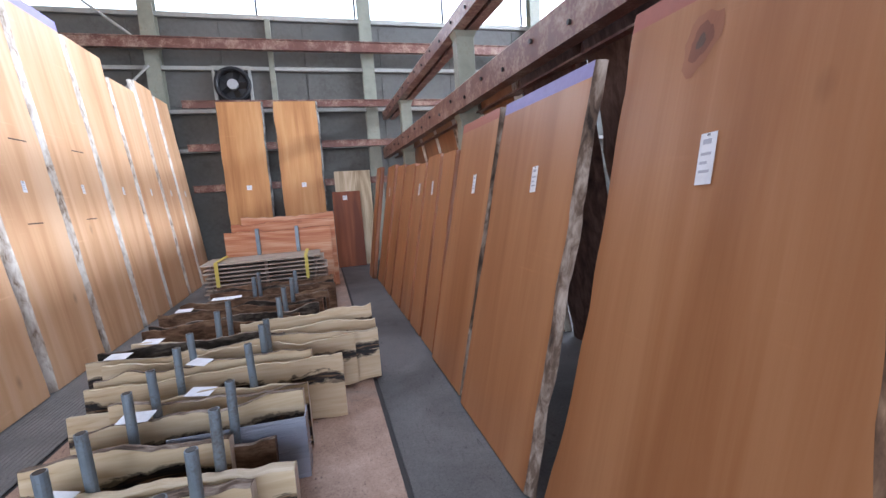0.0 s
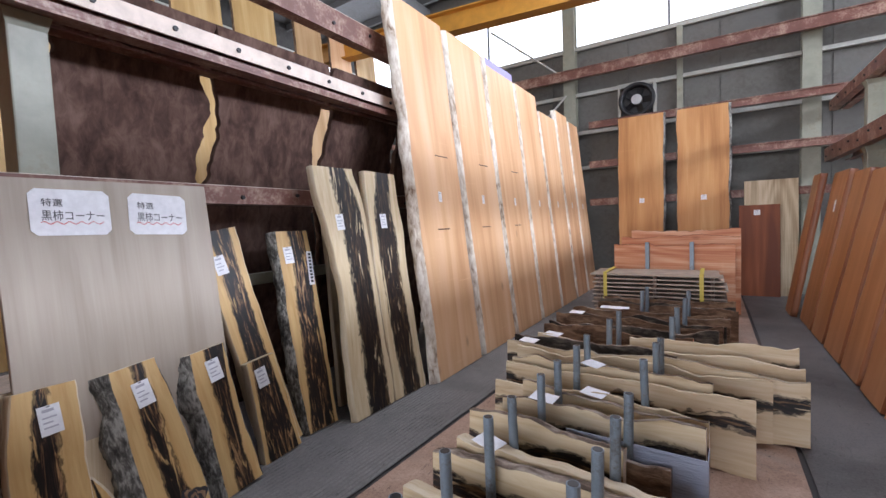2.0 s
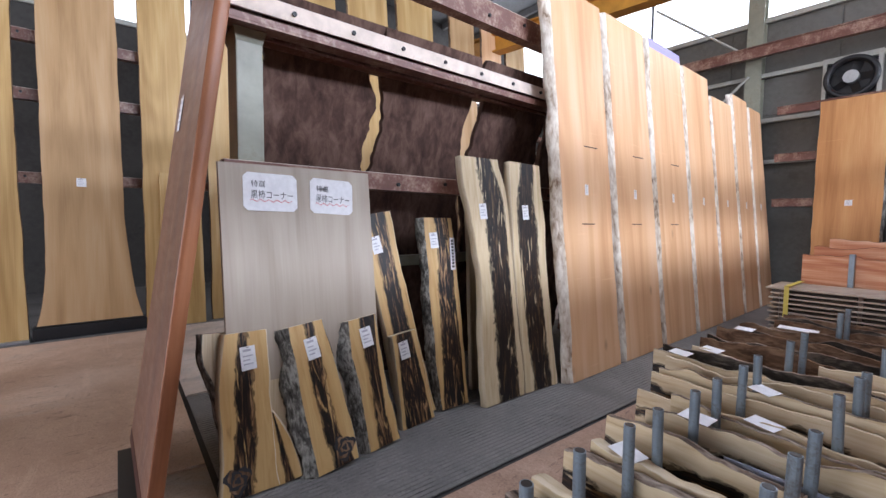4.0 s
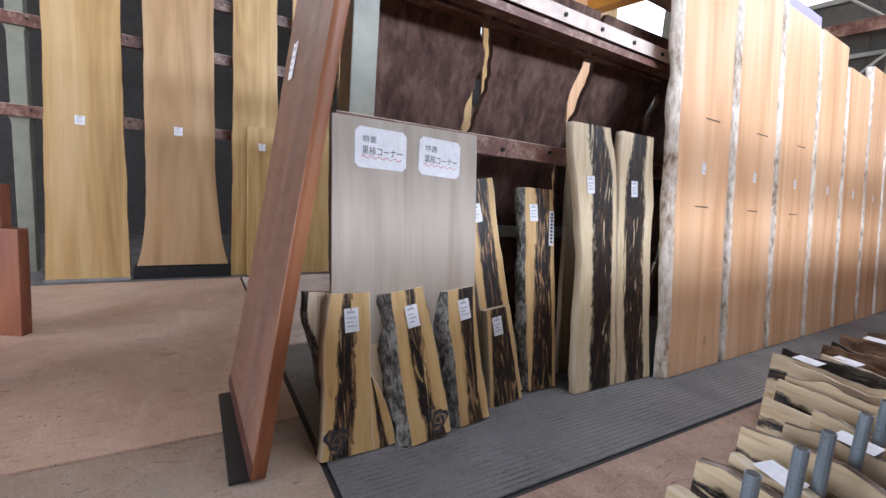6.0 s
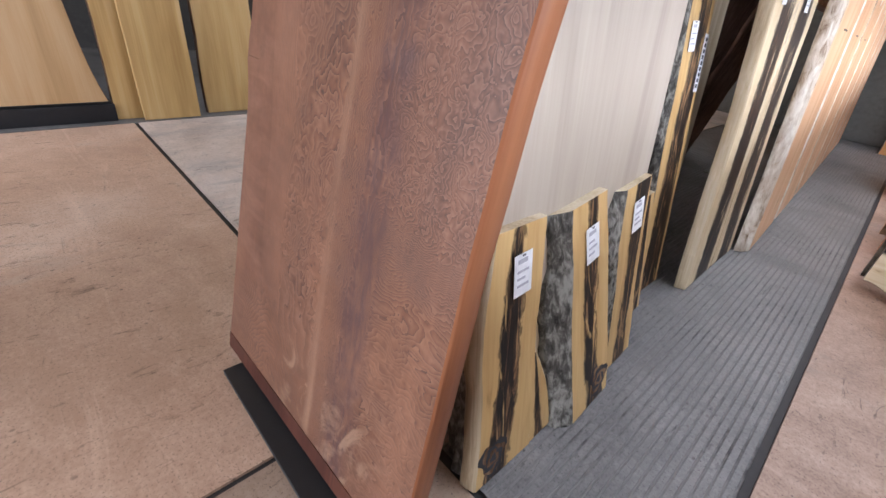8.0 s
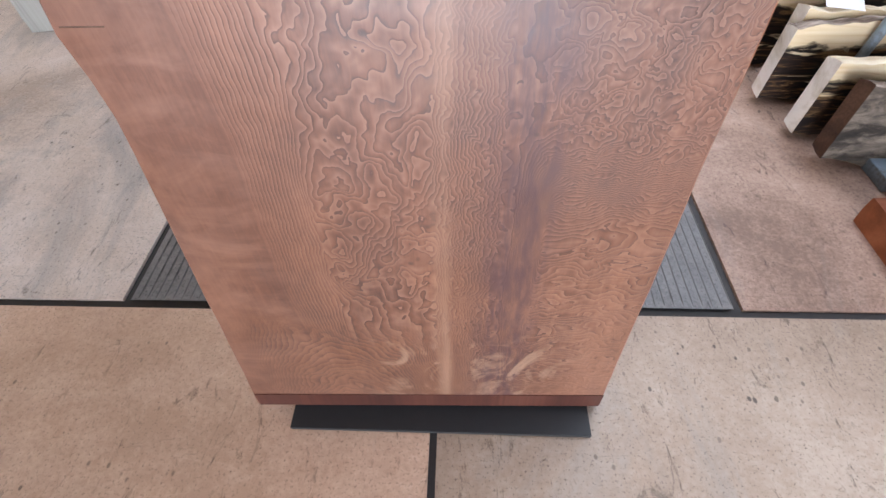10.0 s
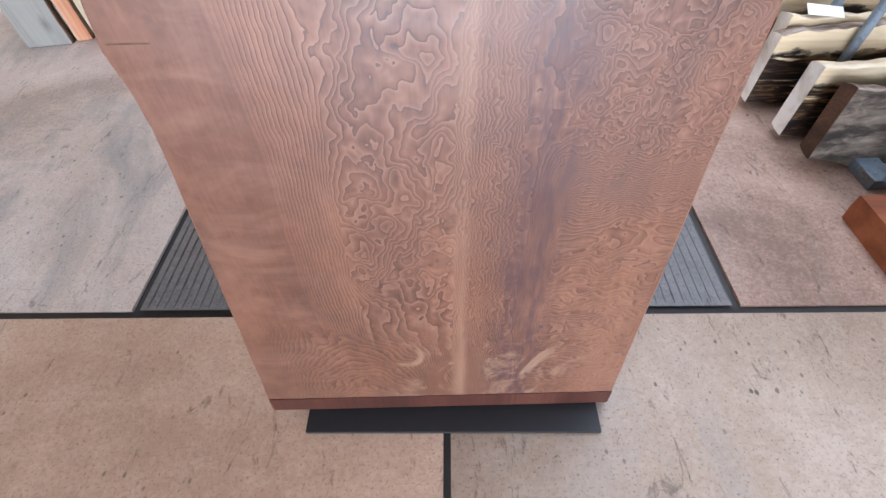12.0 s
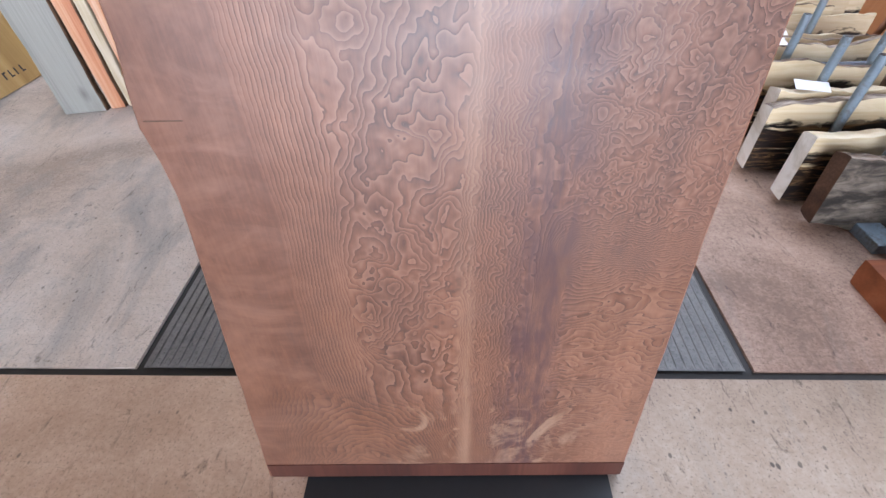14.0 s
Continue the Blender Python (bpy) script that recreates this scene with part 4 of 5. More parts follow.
FARLEFT = [(-1.84, -1.13, 4.2, M_YELLOW, 0.0, 5), (-1.07, -0.13, 4.3, M_TAN, 0.15, 5), (-0.09, 0.48, 4.4, M_YELLOW, 0.0, 5), (0.62, 1.15, 4.6, M_YELLOW, 0, 5), (1.25, 1.85, 4.9, M_YELLOW, 0, 5),
           (1.95, 2.60, 5.3, M_YELLOW, 0, 5), (2.75, 3.60, 5.4, M_YELLOW, 0, 5), (3.72, 4.62, 5.4, M_YELLOW, 0, 5), (4.98, 5.70, 5.5, M_TAN, 0, 5), (5.85, 6.5, 5.4, M_LEFT, 0, 5), (6.6, 7.3, 5.4, M_YELLOW, 0, 5)]
for i, (a, b, h, mat, z, lean) in enumerate(FARLEFT):
    prof = (lambda f: (-0.47 - 0.05 * (1 - f) ** 3, 0.44 + 0.06 * (1 - f) ** 2)) if i != 1 else (lambda f: (-0.40 - 0.10 * math.exp(-f * 16), 0.34 + 0.16 * math.exp(-f * 9)))
    ob = slab("timber_slab", G @ stand(-4.42, (a + b) / 2 + 0.16, 90, lean, 0.06, z=z), b - a, h, 0.06, [mat, M_BARK_BROWN, M_BARK_BROWN, mat, M_WINE],
              "tall yellow-tan slab leaning on the far rack" if mat != M_TAN else "tall brownish-tan slab flared at its foot", "slab", ROW, seed=201 + i, wobble=0.012, rows=36, profile=prof)
    tag_on(ob, -0.05, 1.76 - z, 0.085, 0.095)
ob = slab("plank", G @ stand(-4.34, 0.46, 90, 5.0, 0.04), 0.44, 1.88, 0.04, [M_YELLOW, M_YELLOW, M_YELLOW, M_CREAM, M_WINE], "short pale yellow plank leaning on a taller slab", "plank", seed=231, wobble=0.006)
tag_on(ob, -0.05, 1.68, 0.08, 0.09)
bm = bmesh.new()
box(bm, -4.62, -4.40, -0.94, 0.06, 0.0, 0.135, 0.006)
tagged(finish("support_beam", bm, M_BLACK, None, G), "black support beam under the tan slab", "beam")
bm = bmesh.new()
box(bm, -4.50, -4.385, -1.70, -0.96, 0.0, 0.03, 0.004)
tagged(finish("base_strip", bm, M_STEEL, None, G), "thin grey metal strip under the yellow slab", "strip")

# ---- the figured slab on its rubber mat ----
T = 0.062
show = slab("display_slab", stand(-0.79, -0.322, 1.2, 8.2, T, z=0.017), 0.965, 2.64, T, [M_FIGURED, M_EDGE, M_EDGE, M_EDGE, M_WINE], "thick reddish-brown slab with quilted burl figure leaning back", "slab", seed=5, wobble=0.007, rows=48,
            profile=lambda f: (-0.505 + 0.102 * min(1, f * 2.8) - 0.035 * max(0, f - 0.42) / 0.4 - 0.022 * math.exp(-((f - 0.377) / 0.03) ** 2), 0.495 - 0.035 * min(1, f * 2.4)))
bm = bmesh.new()
box(bm, -0.480, 0.474, -0.0025, 0.0, 0.0, 0.062, 0.001)
part("sealed_foot", bm, M_FOOT, show, "dark oiled band along the slab's foot")
bm = bmesh.new()
box(bm, -0.405, -0.350, -0.0008, 0.0, 0.995, 0.9967)
part("crack", bm, M_DARK, show, "thin dark drying crack", pose(0, 0, 0, 0, 0.6, 0))
tag_on(show, -0.18, 1.98, 0.10, 0.19, 3)
bm = bmesh.new()
box(bm, -1.175, -0.345, -0.392, -0.262, 0.0, 0.016, 0.002)
tagged(finish("rubber_mat", bm, M_RUBBER), "black rubber strip under the figured slab", "mat")

# ---- persimmon corner ----
ROW = "black persimmon slabs in front of the sign board"


def along(points):
    """Eased curve through (height part, value) pairs."""
    fs, vs = [p[0] for p in points], [p[1] for p in points]

    def at(f):
        return sum(float(np.interp(f + e, fs, vs)) for e in (-0.05, -0.025, 0.0, 0.025, 0.05)) / 5
    return at


def even(*vs):
    return along([(i / (len(vs) - 1), v) for i, v in enumerate(vs)])


# left edge, heart from, heart to, right edge, from foot to top, in parts of the slab's width
SHAPES = [
    (even(-0.50, -0.44, -0.42, -0.40, -0.30), even(-0.33, -0.20, -0.14, -0.13, 0.00), even(-0.02, 0.10, 0.12, 0.14, 0.05), even(0.50, 0.48, 0.46, 0.45, 0.42)),
    (even(-0.42, -0.43, -0.42, -0.40, -0.38), even(0.00, -0.08, -0.12, -0.10, 0.00), even(0.40, 0.16, 0.10, 0.16, 0.08), even(0.52, 0.48, 0.44, 0.42, 0.34)),
    (even(-0.36, -0.36, -0.30, -0.36, -0.30), even(-0.08, -0.02, 0.02, 0.00, 0.05), even(0.24, 0.22, 0.26, 0.30, 0.42), even(0.50, 0.46, 0.40, 0.44, 0.46)),
    (even(-0.48, -0.46, -0.42, -0.40, -0.36), even(-0.36, -0.30, -0.28, -0.24, -0.20), even(0.38, 0.34, 0.30, 0.26, 0.20), even(0.50, 0.48, 0.46, 0.40, 0.34)),
    (even(-0.50, -0.46, -0.44, -0.42, -0.42), even(-0.30, -0.28, -0.20, -0.15, -0.18), even(0.28, 0.24, 0.18, 0.20, 0.22), even(0.50, 0.44, 0.40, 0.42, 0.46)),
    (even(-0.42, -0.46, -0.48, -0.45, -0.46), even(-0.34, -0.22, -0.14, -0.06, -0.05), even(0.32, 0.34, 0.32, 0.32, 0.30), even(0.50, 0.48, 0.46, 0.45, 0.44)),
    (along([(0, -0.40), (0.3, -0.40), (0.5, -0.30), (0.65, -0.40), (0.78, -0.44), (1, -0.58)]), along([(0, -0.04), (0.5, -0.02), (0.68, -0.08), (0.8, -0.06), (1, -0.22)]),
     along([(0, 0.46), (0.5, 0.44), (0.84, 0.42), (1, 0.10)]), along([(0, 0.60), (0.5, 0.56), (0.85, 0.52), (1, 0.32)])),
    (along([(0, -0.42), (0.3, -0.46), (0.6, -0.52), (1, -0.52)]), along([(0, -0.14), (0.25, -0.26), (0.6, -0.36), (0.82, -0.38), (1, -0.16)]),
     along([(0, 0.36), (0.25, 0.26), (0.6, 0.16), (0.68, 0.22), (0.82, 0.10), (1, 0.18)]), along([(0, 0.56), (0.3, 0.46), (0.6, 0.42), (0.72, 0.48), (0.85, 0.38), (1, 0.38)]))]
PERS = [  # foot y, foot x, width, height, lean, roll, thickness, edges, material
    (0.115, -0.33, 0.27, 0.77, 10.5, 0.0, 0.055, M_CREAM, M_ZEBRA),
    (0.530, -0.285, 0.25, 0.78, 13.5, -7.0, 0.075, M_BARK_GREY, M_ZEBRA),
    (0.840, -0.34, 0.24, 0.76, 10.0, -7.0, 0.07, M_BARK_GREY, M_ZEBRA),
    (1.165, -0.45, 0.26, 0.60, 9.5, -6.0, 0.05, M_CREAM, M_ZEBRA_WIDE),
    (1.225, -0.52, 0.27, 1.40, 9.5, -9.0, 0.05, M_CREAM, M_ZEBRA_WIDE),
    (1.515, -0.51, 0.28, 1.36, 10.5, 0.5, 0.06, M_BARK_GREY, M_ZEBRA_WIDE),
    (1.845, -0.37, 0.40, 1.80, 7.0, -0.5, 0.055, M_CREAM, M_ZEBRA_PALE),
    (2.265, -0.37, 0.40, 1.80, 7.0, 1.0, 0.055, M_CREAM, M_ZEBRA_PALE)]
for i, (y, x, w, h, lean, roll, t, edge, mat) in enumerate(PERS):
    ob = slab("persimmon_slab", stand(x, y, 90, lean, t, roll), w, h, t, [mat, edge, M_CREAM if i > 5 else edge, M_CREAM, M_WINE],
              "black persimmon slab with yellow sapwood and ink-black heart" if i < 4 else "tall streaked black persimmon slab leaning on the rack", "slab", ROW,
              seed=301 + i * 7, wobble=0.017, wane=((0.0, 0.075, 0.085, 0.0, 0.0, 0.035, 0.012, 0.012)[i] or 0.008, 0.01), rows=44,
              profile=lambda f: (SHAPES[i][0](f), SHAPES[i][3](f)), heart=lambda f: (SHAPES[i][1](f), SHAPES[i][2](f)))
    z = (0.70, 0.70, 0.70, 0.55, 1.25, 1.25, 1.46, 1.46)[i]
    tx = (0.02, 0.0, 0.02, -0.02, -0.05, -0.06, -0.06, -0.06)[i]
    tag_on(ob, tx, z, 0.07, 0.115, -3)
    if i in (0, 1):
        bm = bmesh.new()
        for k, (rad, dz) in enumerate(((0.050, -0.0012), (0.041, -0.0018), (0.033, -0.0024), (0.022, -0.003), (0.012, -0.0036))):
            g = bmesh.ops.create_circle(bm, cap_ends=True, segments=22, radius=rad)
            for v in g["verts"]:
                a = math.atan2(v.co.y, v.co.x)
                q = 1 + 0.22 * math.sin(3 * a + i + k) + 0.1 * math.sin(7 * a)
                v.co = Vector((v.co.x * q * 1.1, dz, v.co.y * q * 1.25))
            for f in bm.faces[-1:]:
                f.material_index = k % 2
        finish("knot", bm, [M_INK, M_BARK_BROWN], ob, pose((-0.055, 0.062)[i], 0, 0.085))
    if i == 5:
        bm = bmesh.new()
        box(bm, -0.022, 0.022, -0.0025, -0.001, 0, 0.24)
        s = part("paper_strip", bm, M_TAG, ob, "long white printed paper strip", pose(0.10, 0, 0.97, 0, 3, 0))
        bm = bmesh.new()
        for k in range(9):
            box(bm, -0.010, 0.010, -0.0035, -0.0025, 0.018 + k * 0.024, 0.034 + k * 0.024)
        part("print", bm, M_INK, s)
slab("offcut", stand(-0.41, 0.015, 90, 11.0, 0.07, 3), 0.17, 0.76, 0.07, [M_CREAM, M_BARK_GREY, M_BARK_GREY, M_DARK, M_WINE], "bark-covered cream offcut beside a persimmon slab", "offcut", seed=363, wobble=0.02, wane=(0.02, 0.02),
     profile=lambda f: (0.1 - 0.6 * min(1, f * 1.25) ** 3, 0.5))
slab("offcut", stand(-0.335, 0.300, 90, 10.0, 0.05, -4), 0.13, 0.36, 0.05, [M_ZEBRA, M_CREAM, M_CREAM, M_CREAM, M_WINE], "small cream offcut with a black streak on the floor", "offcut", seed=366, wobble=0.012, wane=(0.01, 0.01),
     profile=lambda f: (-0.5, 0.5 - 0.75 * f ** 2), heart=lambda f: (-0.1 - 0.2 * f, 0.12 - 0.4 * f))
# burr offcut behind the first slab
slab("offcut", stand(-0.37, 0.17, 90, 11.0, 0.05, 6), 0.34, 0.70, 0.05, [M_CREAM, M_BARK_GREY, M_BARK_BROWN, M_CREAM, M_WINE], "cream offcut with rough bark behind a persimmon slab", "offcut", seed=361, wobble=0.03, wane=(0.02, 0.02))
slab("timber_slab", stand(-0.66, 1.92, 90, 7.5, 0.04, 3), 0.22, 1.66, 0.04, [M_CREAM, M_CREAM, M_CREAM, M_CREAM, M_WINE], "narrow cream offcut standing behind persimmon slabs", "slab", seed=371, wobble=0.02)
slab("timber_slab", stand(-0.5, 2.40, 90, 8, 0.04, 4), 0.16, 1.45, 0.04, [M_GREYWOOD, M_BARK_GREY, M_BARK_GREY, M_GREYWOOD, M_WINE], "narrow grey-green slab beside the salmon row", "slab", seed=373, wobble=0.02)

# sign board with two laminated signs
LB = 7.5
board = slab("sign_board", stand(-0.40, 0.465, 90, LB, 0.03), 0.83, 1.62, 0.03, [M_BOARD, M_BOARD, M_BOARD, M_BOARD, M_WINE], "pale grey beech board carrying two paper signs", "board", seed=401, wobble=0.001)


def lettering(text, size, m, parent, mat, name="lettering"):
    c = bpy.data.curves.new(name, "FONT")
    c.body, c.size, c.extrude = text, size, 0.0004
    tmp = bpy.data.objects.new("tmp", c)
    scene.collection.objects.link(tmp)
    me = bpy.data.meshes.new_from_object(tmp.evaluated_get(bpy.context.evaluated_depsgraph_get()))
    bpy.data.objects.remove(tmp)
    me.materials.clear()
    me.materials.append(mat)
    ob = new(name, me)
    ob.parent = parent
    ob.matrix_basis = m
    return ob


for k, (cx, w, h) in enumerate(((-0.165, 0.275, 0.20), (0.175, 0.255, 0.20))):
    bm = bmesh.new()
    c = 0.022
    pts = [(-w / 2 + c, 0), (w / 2 - c, 0), (w / 2, -c), (w / 2, -h + c), (w / 2 - c, -h), (-w / 2 + c, -h), (-w / 2, -h + c), (-w / 2, -c)]
    a = [bm.verts.new((x, 0, z)) for x, z in pts]
    b = [bm.verts.new((x, -0.002, z)) for x, z in pts]
    bm.faces.new(a)
    bm.faces.new(b[::-1])
    for i in range(8):
        bm.faces.new((a[i], a[(i + 1) % 8], b[(i + 1) % 8], b[i]))
    s = part("paper_sign", bm, M_TAG, board, "white laminated paper sign with clipped corners", pose(cx, -0.002, 1.575 - 0.01 * k, 0, 1.0 + k * 1.5, 0))
    lettering("特選", 0.036, pose(-w * 0.36, -0.0028, -h * 0.36, 90, 0, 0), s, M_INK)
    lettering("黒柿コーナー", 0.040, pose(-w * 0.37, -0.0028, -h * 0.66, 90, 0, 0) @ Matrix.Diagonal((w * 0.80 / 0.24, 1.2, 1, 1)), s, M_INK)
    bm = bmesh.new()
    for i in range(26):
        x = -w * 0.38 + i * w * 0.03
        z = -h * 0.74 + 0.006 * math.sin(i * 1.25)
        z2 = -h * 0.74 + 0.006 * math.sin((i + 1) * 1.25)
        q = [bm.verts.new(v) for v in ((x, -0.0026, z), (x + w * 0.03, -0.0026, z2), (x + w * 0.03, -0.0026, z2 + 0.004), (x, -0.0026, z + 0.004))]
        bm.faces.new(q)
    part("underline", bm, M_REDINK, s, "wavy red underline")

# ---- timber stacked on edge between steel posts ----
post_rack = empty("post_rack", pose(0, 0, 0), "blue-grey steel post rack that holds slabs on edge", "rack")
for x in (0.99, 1.40):
    bm = bmesh.new()
    box(bm, x - 0.05, x + 0.05, 0.55, 4.95, 0.0, 0.05, 0.006)
    part("base_rail", bm, M_POST, post_rack)
POSTS = [(0.99, y) for y in (0.55, 0.81, 1.11, 1.34, 1.65, 1.91, 2.21, 2.49, 3.02, 3.35, 4.45, 4.77)] + [(1.40, y) for y in (0.60, 0.85, 1.09, 1.35, 1.60, 2.12, 2.49, 2.62, 3.25, 3.67, 4.15, 4.6)]
for x, y in POSTS:
    bm = bmesh.new()
    tube(bm, 0.0205, 0.05, 0.59, 14)
    p = part("post", bm, M_POST, post_rack, "", pose(x, y, 0, random.uniform(-1.5, 1.5), random.uniform(-1.5, 1.5), 0))
    # Flat black disc paints the dark inside of the tube's open end.
    bm = bmesh.new()
    tube(bm, 0.0165, 0.5895, 0.5915, 14)
    part("bore", bm, M_BLACK, p)


def on_edge(x0, x1, y, T, h, mats, label, seed, z=0.05, tilt=0.0, name="timber_slab", wobble=0.030, group="slabs stacked on edge", rows=40):
    """A slab standing on its long edge, length along x, back face at y + T."""
    m = Matrix(((0, 0, 1, x0), (0, -1, 0, y + T), (1, 0, 0, z + h / 2), (0, 0, 0, 1))) @ pose(0, 0, 0, 0, 0, tilt)
    return slab(name, m, h, x1 - x0, T, mats, label, "slab", group, seed=seed, wobble=wobble, rows=rows, wane=(0.02, 0.015), end=5 if len(mats) > 5 else 3)


CR = [M_CRACKED, M_CREAM, M_CREAM, M_CRACKED, M_WINE, M_CREAM]
CB = [M_HALF_DARK, M_BARK_BLACK, M_BARK_DULL, M_HALF_DARK, M_WINE, M_WHITEWASH]
GW = [M_CRACKED, M_BARK_BROWN, M_GREYWOOD, M_CRACKED, M_WINE, M_GREYWOOD]
BB = [M_BARK_BLACK, M_BARK_BROWN, M_BARK_DULL, M_BARK_BLACK, M_WINE, M_DARK]
WH = [M_HALF_DARK, M_BARK_BLACK, M_CREAM, M_HALF_DARK, M_WINE, M_WHITEWASH]
DK = [M_BARK_BROWN, M_BARK_BROWN, M_BARK_DULL, M_BARK_BROWN, M_WINE, M_DARK]
DC = [M_DARK, M_BARK_BROWN, M_BARK_BROWN, M_BARK_BROWN, M_WINE, M_ORANGE]
STACK = [
    (0.86, 1.62, 0.62, 0.08, 0.37, BB), (0.84, 1.60, 0.73, 0.085, 0.38, WH), (0.80, 1.58, 0.955, 0.08, 0.41, CB), (0.86, 1.70, 1.06, 0.085, 0.42, WH),
    (0.79, 1.45, 1.275, 0.07, 0.45, CB), (0.82, 1.60, 1.36, 0.045, 0.38, DK), (0.84, 1.70, 1.515, 0.06, 0.46, CB), (0.86, 1.70, 1.72, 0.055, 0.43, CB),
    (0.66, 1.66, 1.81, 0.055, 0.40, CR), (0.63, 1.87, 1.99, 0.055, 0.44, CR), (0.62, 1.70, 2.10, 0.05, 0.46, CB), (0.55, 1.95, 2.28, 0.055, 0.44, CR),
    (0.44, 2.14, 2.40, 0.055, 0.46, GW), (0.43, 1.50, 2.545, 0.055, 0.45, BB), (0.60, 2.16, 2.61, 0.06, 0.48, CR), (1.20, 2.09, 2.72, 0.06, 0.52, CR),
    (0.46, 1.55, 3.06, 0.06, 0.42, DC), (0.48, 1.70, 3.13, 0.06, 0.45, BB), (0.44, 1.72, 3.42, 0.06, 0.45, DC), (0.55, 1.74, 3.50, 0.06, 0.44, BB),
    (0.50, 1.76, 3.72, 0.06, 0.46, DK), (0.55, 1.72, 3.80, 0.06, 0.45, DC), (0.60, 1.82, 4.20, 0.06, 0.42, DK),
    (0.62, 1.80, 4.28, 0.06, 0.45, BB), (0.60, 1.78, 4.50, 0.06, 0.44, DK), (0.62, 1.80, 4.62, 0.06, 0.40, DC)]
TOPS = []
for i, (x0, x1, y, T, h, mats) in enumerate(STACK):
    lab = {id(CR): "cream live-edge slab stacked on its edge", id(CB): "cream slab with brown bark stacked on its edge", id(GW): "weathered grey slab stacked on its edge between posts",
           id(BB): "bark-covered slab stacked on its edge", id(WH): "white-sealed slab with black bark stacked on its edge", id(DK): "dark brown slab stacked on its edge", id(DC): "dark slab with orange sawn ends on its edge"}[id(mats)]
    x0, x1, y, h = 1.79 + (x0 - 1.79) * 1.12, min(2.14, 1.79 + (x1 - 1.79) * 1.12), -0.354 + (y + 0.354) * 1.12, h * 0.74
    for px, py in sorted(POSTS, key=lambda p: p[1]):
        if abs(py - (y + T / 2)) < T / 2 + 0.027:
            y = py + 0.028 if y + T / 2 > py else py - 0.028 - T
    on_edge(x0, x1, y, T, h, mats, lab, 500 + i * 3, tilt=random.uniform(-6.0, -2.0), wobble=0.045, rows=64)
    TOPS.append((x0, x1, y, T, 0.05 + h))
# clear film round one pack
bm = bmesh.new()
for x0, x1, y0, y1, z0, z1 in ((1.13, 1.70, 1.602, 1.606, 0.07, 0.37), (1.70, 1.704, 1.604, 1.72, 0.07, 0.37)):
    box(bm, x0, x1, y0, y1, z0, z1)
tagged(finish("wrap_film", bm, M_FILM), "clear wrinkled stretch film round a slab pack", "film")
# paper tags lying on the stack
for k, (x, y, rz) in enumerate(((0.46, 2.78, -12), (0.58, 3.00, -15), (1.04, 2.36, -30), (1.14, 2.14, -18), (0.96, 1.74, -8), (0.90, 1.28, -20), (0.46, 3.98, -5), (0.68, 4.30, 0), (0.82, 4.48, 4))):
    near = min(TOPS, key=lambda s: abs(s[2] + s[3] / 2 - y) + (5 if not s[0] < x < s[1] else 0))
    flat_tag("white paper price tag lying on the stacked slabs", pose(x, near[2] + near[3] / 2, near[4] + 0.022, 8, 0, rz), 0.14, 0.085)

# flat lumber pile with yellow straps
pile = empty("lumber_pile", G @ pose(0.42, 5.45, 0), "flat pile of thin dark boards with yellow straps", "pile")
for x in (0.10, 0.75, 1.38):
    bm = bmesh.new()
    box(bm, x - 0.04, x + 0.04, 0.0, 0.62, 0.0, 0.09, 0.004)
    part("bearer", bm, M_DARK, pile)
for k in range(11):
    bm = bmesh.new()
    z = 0.09 + k * 0.052
    j = random.uniform(-0.03, 0.03)
    box(bm, 0.0 + j, 1.47 + j + random.uniform(-0.03, 0.03), -0.02 + random.uniform(-0.015, 0.015), 0.66, z, z + 0.018, 0.002)
    part("board", bm, M_BOARD, pile)
    if k:
        for x in (0.12, 0.75, 1.36):
            bm = bmesh.new()
            box(bm, x - 0.018, x + 0.018, 0.0, 0.64, z - 0.034, z)
            part("sticker", bm, M_DARK, pile)
for x in (0.17, 1.25):
    bm = bmesh.new()
    for y0, y1, z0, z1 in ((-0.042, -0.037, 0.10, 0.655), (-0.042, 0.66, 0.651, 0.656)):
        box(bm, x - 0.022, x + 0.022, y0, y1, z0, z1)
    part("strap", bm, M_STRAP, pile, "bright yellow strap")

# orange slabs on edge behind the pile
OR = [M_ORANGE, M_BARK_BROWN, M_RED, M_ORANGE, M_WINE]
for k, (x0, x1, y, T, h, z, tilt) in enumerate(((0.55, 2.02, 6.25, 0.06, 0.90, 0.05, 0), (0.62, 2.08, 6.42, 0.07, 1.00, 0.05, 0.5), (0.72, 2.08, 6.58, 0.06, 1.08, 0.05, -5.0))):
    on_edge(x0 - 0.22, x1 - 0.22, y, T, h, OR, "bright orange-red slab standing on its edge", 640 + k, z=z, tilt=tilt, group="orange slabs on edge", wobble=0.055)
orange_posts = empty("post_rack", pose(0, 0, 0), "grey steel posts holding the orange slabs", "rack")
bm = bmesh.new()
box(bm, 0.45, 1.75, 6.12, 6.23, 0.0, 0.05, 0.005)
part("base_rail", bm, M_POST, orange_posts)
for x in (0.78, 1.32):
    bm = bmesh.new()
    box(bm, x - 0.025, x + 0.025, 6.17, 6.22, 0.05, 1.0, 0.004)
    part("post", bm, M_POST, orange_posts)

# orange block on the floor beside the stack
bm = bmesh.new()
slab_mesh(bm, 0.34, 0.62, 0.11, seed=77, wobble=0.02, rows=10, wane=(0.03, 0.02))
ob = finish("timber_block", bm, [M_REDORANGE, M_RED, M_RED, M_REDORANGE, M_WINE], None, Matrix(((0, 0, 1, 0.76), (1, 0, 0, 0.24), (0, 1, 0, 0.0), (0, 0, 0, 1))))
